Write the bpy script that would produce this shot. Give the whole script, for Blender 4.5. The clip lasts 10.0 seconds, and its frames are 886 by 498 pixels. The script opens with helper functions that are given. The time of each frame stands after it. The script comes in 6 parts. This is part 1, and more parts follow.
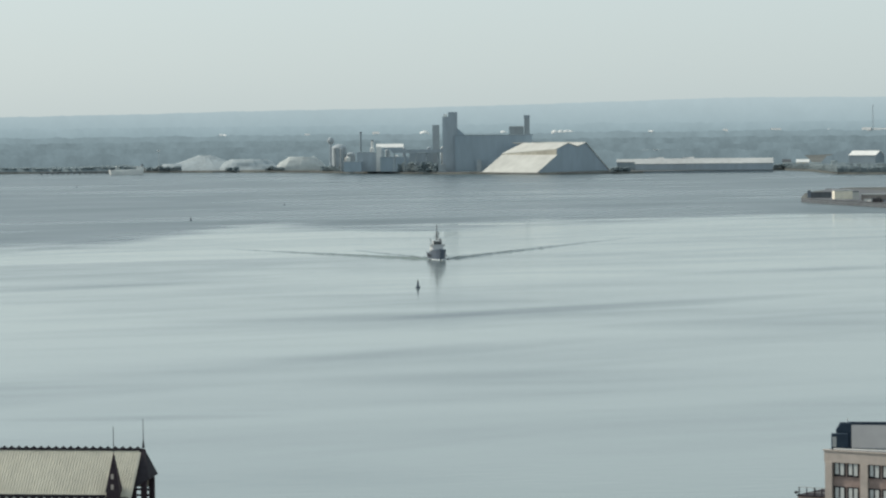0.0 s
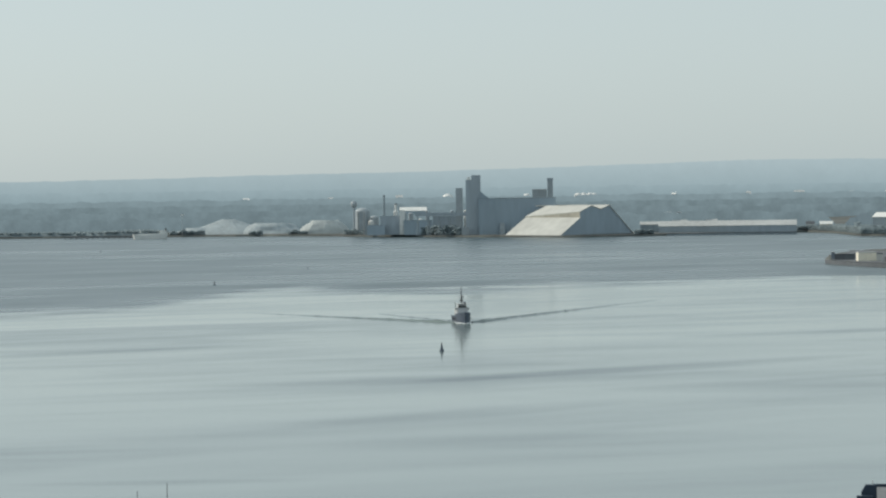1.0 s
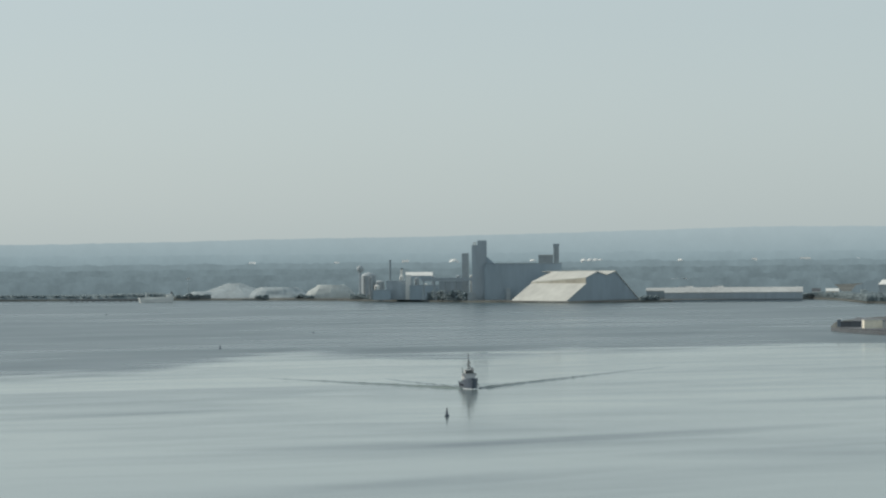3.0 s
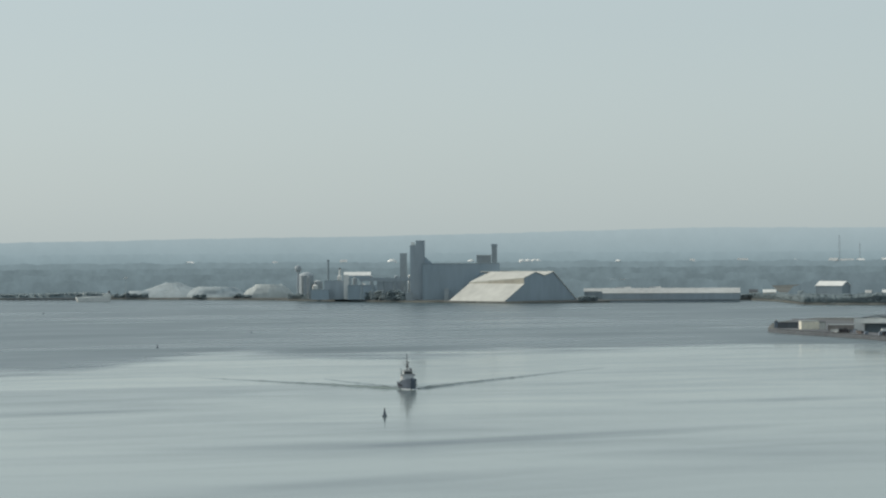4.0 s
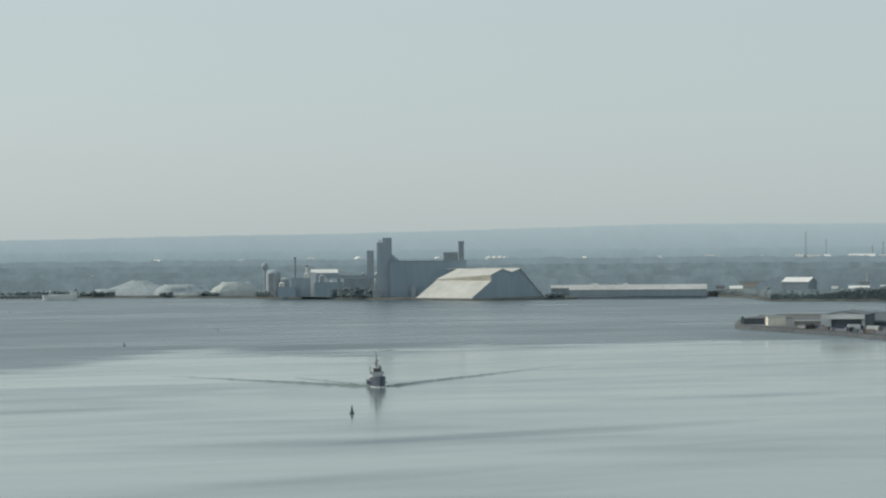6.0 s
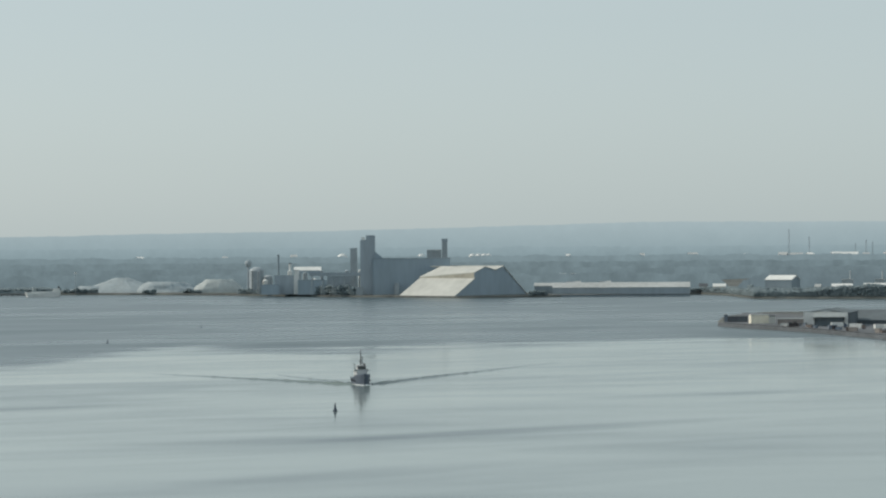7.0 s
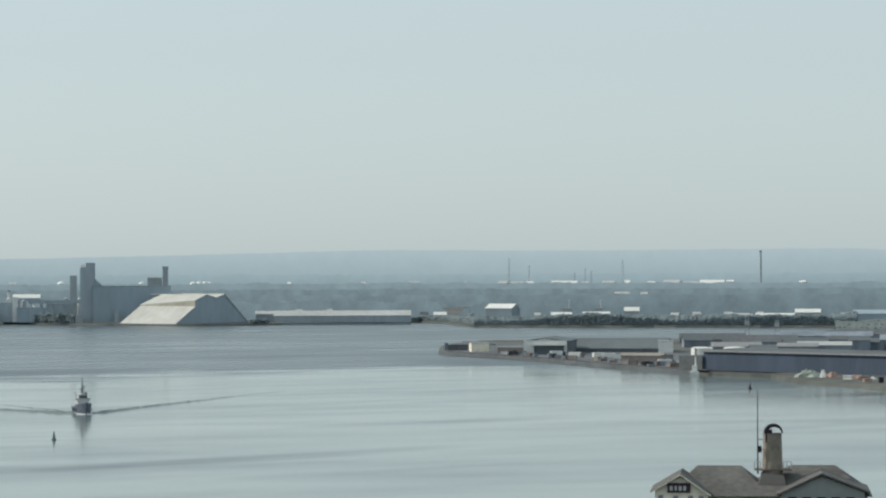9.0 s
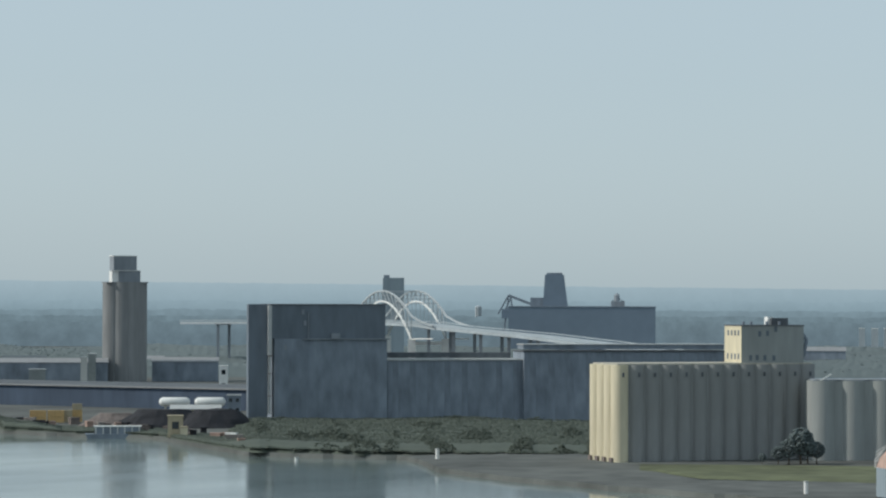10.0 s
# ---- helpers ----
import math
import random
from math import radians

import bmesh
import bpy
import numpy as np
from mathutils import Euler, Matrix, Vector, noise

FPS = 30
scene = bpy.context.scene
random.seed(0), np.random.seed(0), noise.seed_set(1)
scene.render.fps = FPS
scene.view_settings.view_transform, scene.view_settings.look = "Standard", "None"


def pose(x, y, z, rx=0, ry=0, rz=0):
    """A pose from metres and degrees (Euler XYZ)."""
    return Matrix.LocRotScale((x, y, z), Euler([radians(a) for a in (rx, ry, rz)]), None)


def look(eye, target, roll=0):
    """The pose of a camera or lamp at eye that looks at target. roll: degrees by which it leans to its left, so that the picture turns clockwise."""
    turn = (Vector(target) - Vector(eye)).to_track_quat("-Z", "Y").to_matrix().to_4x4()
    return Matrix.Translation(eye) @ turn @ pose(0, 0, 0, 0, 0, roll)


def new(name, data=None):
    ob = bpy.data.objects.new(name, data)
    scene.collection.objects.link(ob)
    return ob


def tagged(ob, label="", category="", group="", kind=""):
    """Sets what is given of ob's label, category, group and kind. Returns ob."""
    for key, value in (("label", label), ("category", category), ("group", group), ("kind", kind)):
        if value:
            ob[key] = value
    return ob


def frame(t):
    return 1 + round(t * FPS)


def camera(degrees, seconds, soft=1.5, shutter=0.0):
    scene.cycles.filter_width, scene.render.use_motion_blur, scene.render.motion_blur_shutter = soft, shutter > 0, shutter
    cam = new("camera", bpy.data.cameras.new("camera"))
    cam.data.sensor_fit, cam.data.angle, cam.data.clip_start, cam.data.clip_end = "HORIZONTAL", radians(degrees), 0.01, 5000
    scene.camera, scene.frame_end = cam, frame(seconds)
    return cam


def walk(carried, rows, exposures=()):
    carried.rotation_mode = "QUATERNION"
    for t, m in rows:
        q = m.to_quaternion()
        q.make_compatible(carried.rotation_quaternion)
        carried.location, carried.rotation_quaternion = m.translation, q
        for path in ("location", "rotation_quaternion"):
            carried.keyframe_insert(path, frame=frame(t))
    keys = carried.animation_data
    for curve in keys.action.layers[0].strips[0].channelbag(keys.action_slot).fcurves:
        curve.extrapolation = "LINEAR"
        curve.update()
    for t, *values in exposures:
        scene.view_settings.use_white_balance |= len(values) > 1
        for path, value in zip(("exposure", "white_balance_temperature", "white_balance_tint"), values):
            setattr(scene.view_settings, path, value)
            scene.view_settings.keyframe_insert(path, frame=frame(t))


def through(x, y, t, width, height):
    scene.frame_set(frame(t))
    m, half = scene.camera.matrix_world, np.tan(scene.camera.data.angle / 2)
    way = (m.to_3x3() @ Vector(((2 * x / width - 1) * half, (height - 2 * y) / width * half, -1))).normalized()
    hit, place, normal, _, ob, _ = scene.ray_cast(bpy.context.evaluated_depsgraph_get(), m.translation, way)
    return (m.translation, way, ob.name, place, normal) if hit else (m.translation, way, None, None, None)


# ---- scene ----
EYE = 60.0  # height of the window above the harbour water


def polar(az, d, z=0.0):
    """A place by its bearing in degrees (clockwise from +y) and its distance from the window."""
    return Vector((d * math.sin(radians(az)), d * math.cos(radians(az)), z))


# ---- camera and walk ----
cam = camera(16.68, 10.0, soft=2.2)
VIEWS = [
    (0.0, -1.052, -2.455, -0.566), (0.5, -1.065, -1.769, -0.672), (1.0, -1.485, -1.253, -0.778),
    (1.5, -1.876, -0.757, -0.801), (2.0, -2.123, -0.352, -0.738), (2.5, -1.998, -0.104, -0.628),
    (2.7, -1.868, -0.036, -0.553), (3.8, -0.630, -0.010, -0.290),
    (4.0, -0.413, -0.025, -0.270), (4.5, 0.000, -0.003, -0.323), (5.0, 0.140, 0.004, -0.403),
    (6.5, 0.309, -0.123, -0.395), (7.0, 0.529, -0.131, -0.361), (7.5, 0.912, -0.209, -0.332),
    (8.0, 1.512, -0.174, -0.338), (8.5, 2.925, 0.009, -0.404), (9.0, 5.810, 0.378, -0.190),
    (9.2, 7.675, 0.691, -0.205), (9.4, 10.223, 1.015, -0.341), (9.5, 11.881, 1.133, -0.243),
    (9.6, 13.826, 1.181, -0.058), (9.7, 15.910, 1.203, -0.030), (9.8, 18.158, 1.203, 0.069),
    (9.9, 20.732, 1.099, 0.140), (10.0, 23.666, 0.888, 0.164),
]
walk(cam, [(t, pose(0, 0, EYE, 90 + up, 0, -az) @ pose(0, 0, 0, 0, 0, lean)) for t, az, up, lean in VIEWS],
     exposures=[(0.0, 0.38, 6450, 10), (1.0, 0.25, 6450, 10), (2.0, 0.12, 6450, 10), (2.5, 0.10, 6450, 10), (4.5, 0.11, 6450, 10), (8.0, 0.14, 6450, 10), (8.5, 0.17, 6430, 10), (9.0, 0.28, 6400, 10), (9.1, 0.12, 6380, 10), (9.5, 0.02, 6300, 10), (10.0, 0.12, 6050, 10)])

# ---- world and sun ----
SUN_AZ, SUN_EL = -72.0, 35.0
world = bpy.data.worlds.new("hazy_sky")
scene.world = world
world.use_nodes = True
wn, wl = world.node_tree.nodes, world.node_tree.links
sky = wn.new("ShaderNodeTexSky")
sky.sky_type, sky.sun_disc = "NISHITA", False
sky.sun_elevation, sky.sun_rotation = radians(SUN_EL), radians(SUN_AZ)
sky.air_density, sky.dust_density, sky.ozone_density, sky.altitude = 1.0, 1.0, 2.0, 60
grade = wn.new("ShaderNodeHueSaturation")
grade.inputs["Saturation"].default_value = 0.5
wl.new(sky.outputs[0], grade.inputs["Color"])
haze = wn.new("ShaderNodeMix")  # bright even summer haze over the clear sky
haze.data_type = "RGBA"
haze.inputs["Factor"].default_value = 0.6
haze.inputs["B"].default_value = (4.6, 5.6, 5.75, 1)
wl.new(grade.outputs[0], haze.inputs["A"])
wl.new(haze.outputs["Result"], wn["Background"].inputs["Color"])
wn["Background"].inputs["Strength"].default_value = 0.1
sun = new("sun", bpy.data.lights.new("sun", "SUN"))
sun.data.energy, sun.data.angle, sun.data.color = 2.5, radians(3), (1.0, 0.93, 0.80)
sun.matrix_world = look(polar(SUN_AZ, 1000, 1000 * math.tan(radians(SUN_EL))), (0, 0, 0))


# ---- materials ----
def surface(name, color, rough=0.8, metal=0.0, vary=0.25, scale=0.4, big=0.03, bump=0.0, island=0.0, spec=0.3, stretch=(1, 1, 1), through=0.0):
    """Colour broken up by fine grain and large stains, in metres, with relief."""
    m = bpy.data.materials.new(name)
    m.use_nodes = True
    n, l = m.node_tree.nodes, m.node_tree.links
    b = n["Principled BSDF"]
    b.inputs["Roughness"].default_value, b.inputs["Metallic"].default_value = rough, metal
    b.inputs["Specular IOR Level"].default_value = spec
    co = n.new("ShaderNodeTexCoord")
    mp = n.new("ShaderNodeMapping")
    mp.inputs["Scale"].default_value = stretch
    l.new(co.outputs["Object"], mp.inputs["Vector"])
    fine, coarse = n.new("ShaderNodeTexNoise"), n.new("ShaderNodeTexNoise")
    fine.inputs["Scale"].default_value, coarse.inputs["Scale"].default_value = scale, big
    fine.inputs["Detail"].default_value = 4
    for tex in (fine, coarse):
        l.new(mp.outputs[0], tex.inputs["Vector"])
    add = n.new("ShaderNodeMath")
    l.new(fine.outputs["Fac"], add.inputs[0])
    l.new(coarse.outputs["Fac"], add.inputs[1])
    last = add.outputs[0]
    if island:
        geo, mix = n.new("ShaderNodeNewGeometry"), n.new("ShaderNodeMath")
        mix.operation = "MULTIPLY_ADD"
        mix.inputs[1].default_value = island
        l.new(geo.outputs["Random Per Island"], mix.inputs[0])
        l.new(last, mix.inputs[2])
        last = mix.outputs[0]
    ramp = n.new("ShaderNodeMapRange")
    ramp.inputs["From Min"].default_value, ramp.inputs["From Max"].default_value = 0.65, 1.35 + island
    ramp.inputs["To Min"].default_value, ramp.inputs["To Max"].default_value = 1 - vary, 1 + vary
    l.new(last, ramp.inputs["Value"])
    tint = n.new("ShaderNodeVectorMath")
    tint.operation = "SCALE"
    tint.inputs[0].default_value = color
    l.new(ramp.outputs[0], tint.inputs["Scale"])
    l.new(tint.outputs[0], b.inputs["Base Color"])
    if bump:
        bp = n.new("ShaderNodeBump")
        bp.inputs["Strength"].default_value, bp.inputs["Distance"].default_value = 0.6, bump
        l.new(fine.outputs["Fac"], bp.inputs["Height"])
        l.new(bp.outputs[0], b.inputs["Normal"])
    if through:  # leaves let part of the light pass
        thin, blend = n.new("ShaderNodeBsdfTranslucent"), n.new("ShaderNodeMixShader")
        blend.inputs["Fac"].default_value = through
        l.new(tint.outputs[0], thin.inputs["Color"])
        l.new(b.outputs[0], blend.inputs[1])
        l.new(thin.outputs[0], blend.inputs[2])
        l.new(blend.outputs[0], n["Material Output"].inputs["Surface"])
    return m


# wind lanes and slicks on the harbour: x, y, bearing of the lane, half length, half width, ruffled (+) or slick (-)
LANES = [
    (310, 1000, 10, 110, 70, 0.07), (255, 1800, 105, 230, 45, 0.12), (22, 952, 38, 92, 14, 0.16), (-62, 918, 6, 70, 20, 0.10), (-150, 1100, 38, 70, 12, 0.10), (-18, 782, 42, 55, 15, 0.11),
    (12, 700, 8, 52, 20, 0.10), (-75, 610, 4, 30, 6, 0.10), (95, 640, 18, 50, 14, 0.10), (120, 1180, 25, 60, 12, 0.10),
    (-42, 1640, -6, 30, 14, 0.24), (-8, 1722, 4, 24, 10, -0.30), (96, 1788, 14, 44, 9, -0.32), (190, 1840, 8, 60, 12, -0.22),
    (-70, 1560, 28, 66, 10, -0.18), (250, 2250, 6, 120, 16, -0.14), (-40, 2480, 3, 160, 22, -0.10),
]


def water_surface(name, calm, ruffled, lanes=()):
    """Harbour water: calm slicks and wind-ruffled lanes, long across the view."""
    m = bpy.data.materials.new(name)
    m.use_nodes = True
    n, l = m.node_tree.nodes, m.node_tree.links
    b = n["Principled BSDF"]
    b.inputs["IOR"].default_value = 1.33
    co = n.new("ShaderNodeTexCoord")

    def local(x, y, turn, w, h):
        mp = n.new("ShaderNodeMapping")
        mp.vector_type = "TEXTURE"
        mp.inputs["Location"].default_value = (x, y, 0)
        mp.inputs["Rotation"].default_value = (0, 0, radians(turn))
        mp.inputs["Scale"].default_value = (w, h, 1)
        l.new(co.outputs["Object"], mp.inputs["Vector"])
        return mp.outputs[0]

    def ripple(x, turn, w, h, detail, bend):
        tex = n.new("ShaderNodeTexNoise")
        tex.inputs["Scale"].default_value, tex.inputs["Detail"].default_value = 1.0, detail
        tex.inputs["Distortion"].default_value = bend
        l.new(local(x, 0, turn, w, h), tex.inputs["Vector"])
        return tex.outputs["Fac"]

    def times_plus(value, factor, plus):
        node = n.new("ShaderNodeMath")
        node.operation = "MULTIPLY_ADD"
        l.new(value, node.inputs[0])
        node.inputs[1].default_value = factor
        if isinstance(plus, float):
            node.inputs[2].default_value = plus
        else:
            l.new(plus, node.inputs[2])
        return node.outputs[0]

    def remap(value, a0, a1, b0, b1, smooth=False):
        node = n.new("ShaderNodeMapRange")
        node.interpolation_type = "SMOOTHSTEP" if smooth else "LINEAR"
        for key, v in (("From Min", a0), ("From Max", a1), ("To Min", b0), ("To Max", b1)):
            node.inputs[key].default_value = v
        l.new(value, node.inputs["Value"])
        return node.outputs[0]

    broad = ripple(40, 16, 420, 150, 2.0, 0.6)
    lane = ripple(7, 26, 160, 58, 3.0, 0.9)
    fine = ripple(0, 12, 58, 18, 3.0, 0.3)
    total = times_plus(broad, 0.50, 0.10)
    total = times_plus(lane, 0.44, total)
    total = times_plus(fine, 0.11, total)
    # the open reach far out is ruffled by the wind, the inner harbour lies in the lee
    sep = n.new("ShaderNodeSeparateXYZ")
    l.new(co.outputs["Object"], sep.inputs[0])
    bay = n.new("ShaderNodeValToRGB")  # how far out the lee reaches, from west to east
    stops = ((0.0, 0.02), (0.12, 0.10), (0.22, 0.78), (0.28, 0.62), (0.37, 0.46), (0.48, 0.66), (0.60, 0.68), (0.72, 0.80), (1.0, 0.88))
    while len(bay.color_ramp.elements) < len(stops):
        bay.color_ramp.elements.new(0.5)
    for e, (at, v) in zip(bay.color_ramp.elements, stops):
        e.position, e.color = at, (v, v, v, 1)
    bay.color_ramp.interpolation = "B_SPLINE"
    l.new(remap(sep.outputs["X"], -250, 250, 0.0, 1.0), bay.inputs["Fac"])
    edge = times_plus(bay.outputs["Color"], -500.0, times_plus(sep.outputs["Y"], 1.0, -1400.0))
    edge = times_plus(lane, 210.0, edge)
    edge = times_plus(fine, 130.0, edge)
    reach = remap(edge, 105, 275, -0.02, 0.36, True)
    total = times_plus(reach, 1.0, total)
    for x, y, turn, half_long, half_wide, amount in lanes:
        far = n.new("ShaderNodeVectorMath")
        far.operation = "LENGTH"
        l.new(local(x, y, turn, half_long, half_wide), far.inputs[0])
        rim = times_plus(lane, 1.5, far.outputs["Value"])
        rim = times_plus(fine, 1.2, rim)
        total = times_plus(remap(rim, 1.85, 2.7, amount, 0.0, True), 1.0, total)
    sheen_mix, sheen_tint = remap(total, 0.53, 0.90, 0.0, 1.0), n.new("ShaderNodeMix")  # sky sheen put into colour: pale on calm lanes, dark on ruffled
    sheen_tint.data_type = "RGBA"
    sheen_tint.inputs["A"].default_value, sheen_tint.inputs["B"].default_value = (0.165, 0.205, 0.192, 1), (0.075, 0.105, 0.116, 1)
    l.new(sheen_mix, sheen_tint.inputs["Factor"])
    l.new(sheen_tint.outputs["Result"], b.inputs["Base Color"])
    l.new(remap(total, 0.51, 1.20, calm, ruffled), b.inputs["Roughness"])
    chop = n.new("ShaderNodeTexNoise")
    l.new(local(0, 0, 5, 8.0, 2.2), chop.inputs["Vector"])
    chop.inputs["Scale"].default_value, chop.inputs["Detail"].default_value = 1.0, 6
    bp = n.new("ShaderNodeBump")
    bp.inputs["Strength"].default_value, bp.inputs["Distance"].default_value = 0.3, 0.10
    l.new(chop.outputs["Fac"], bp.inputs["Height"])
    l.new(bp.outputs[0], b.inputs["Normal"])
    return m


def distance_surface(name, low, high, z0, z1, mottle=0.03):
    """The hazy distance behind everything, its haze put into the colour: it glows like the sky that it fades into."""
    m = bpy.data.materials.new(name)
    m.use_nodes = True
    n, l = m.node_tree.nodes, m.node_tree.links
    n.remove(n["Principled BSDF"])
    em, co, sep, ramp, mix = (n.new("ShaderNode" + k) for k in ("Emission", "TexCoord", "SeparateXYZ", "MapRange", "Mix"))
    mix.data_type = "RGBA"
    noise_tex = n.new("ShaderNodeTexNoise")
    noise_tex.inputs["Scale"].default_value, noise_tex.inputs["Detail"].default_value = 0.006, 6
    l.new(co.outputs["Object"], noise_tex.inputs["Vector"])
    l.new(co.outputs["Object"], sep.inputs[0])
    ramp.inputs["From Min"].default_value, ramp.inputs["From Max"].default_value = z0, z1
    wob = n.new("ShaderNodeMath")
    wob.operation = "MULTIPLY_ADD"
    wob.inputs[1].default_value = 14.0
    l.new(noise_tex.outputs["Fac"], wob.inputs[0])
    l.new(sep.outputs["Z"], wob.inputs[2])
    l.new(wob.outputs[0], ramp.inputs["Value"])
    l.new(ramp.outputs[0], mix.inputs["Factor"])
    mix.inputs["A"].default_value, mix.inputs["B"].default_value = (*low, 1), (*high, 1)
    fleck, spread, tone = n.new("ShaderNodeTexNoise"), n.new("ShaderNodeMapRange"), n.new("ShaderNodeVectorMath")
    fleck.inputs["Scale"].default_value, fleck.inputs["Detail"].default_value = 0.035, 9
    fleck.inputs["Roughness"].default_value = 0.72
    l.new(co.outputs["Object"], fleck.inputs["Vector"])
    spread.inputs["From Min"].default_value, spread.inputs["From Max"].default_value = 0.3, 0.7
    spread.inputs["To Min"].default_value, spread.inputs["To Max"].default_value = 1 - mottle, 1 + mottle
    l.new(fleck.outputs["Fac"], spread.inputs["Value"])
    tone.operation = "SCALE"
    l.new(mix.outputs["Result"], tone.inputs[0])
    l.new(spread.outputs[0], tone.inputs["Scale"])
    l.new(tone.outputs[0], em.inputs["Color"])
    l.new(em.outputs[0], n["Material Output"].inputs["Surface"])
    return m


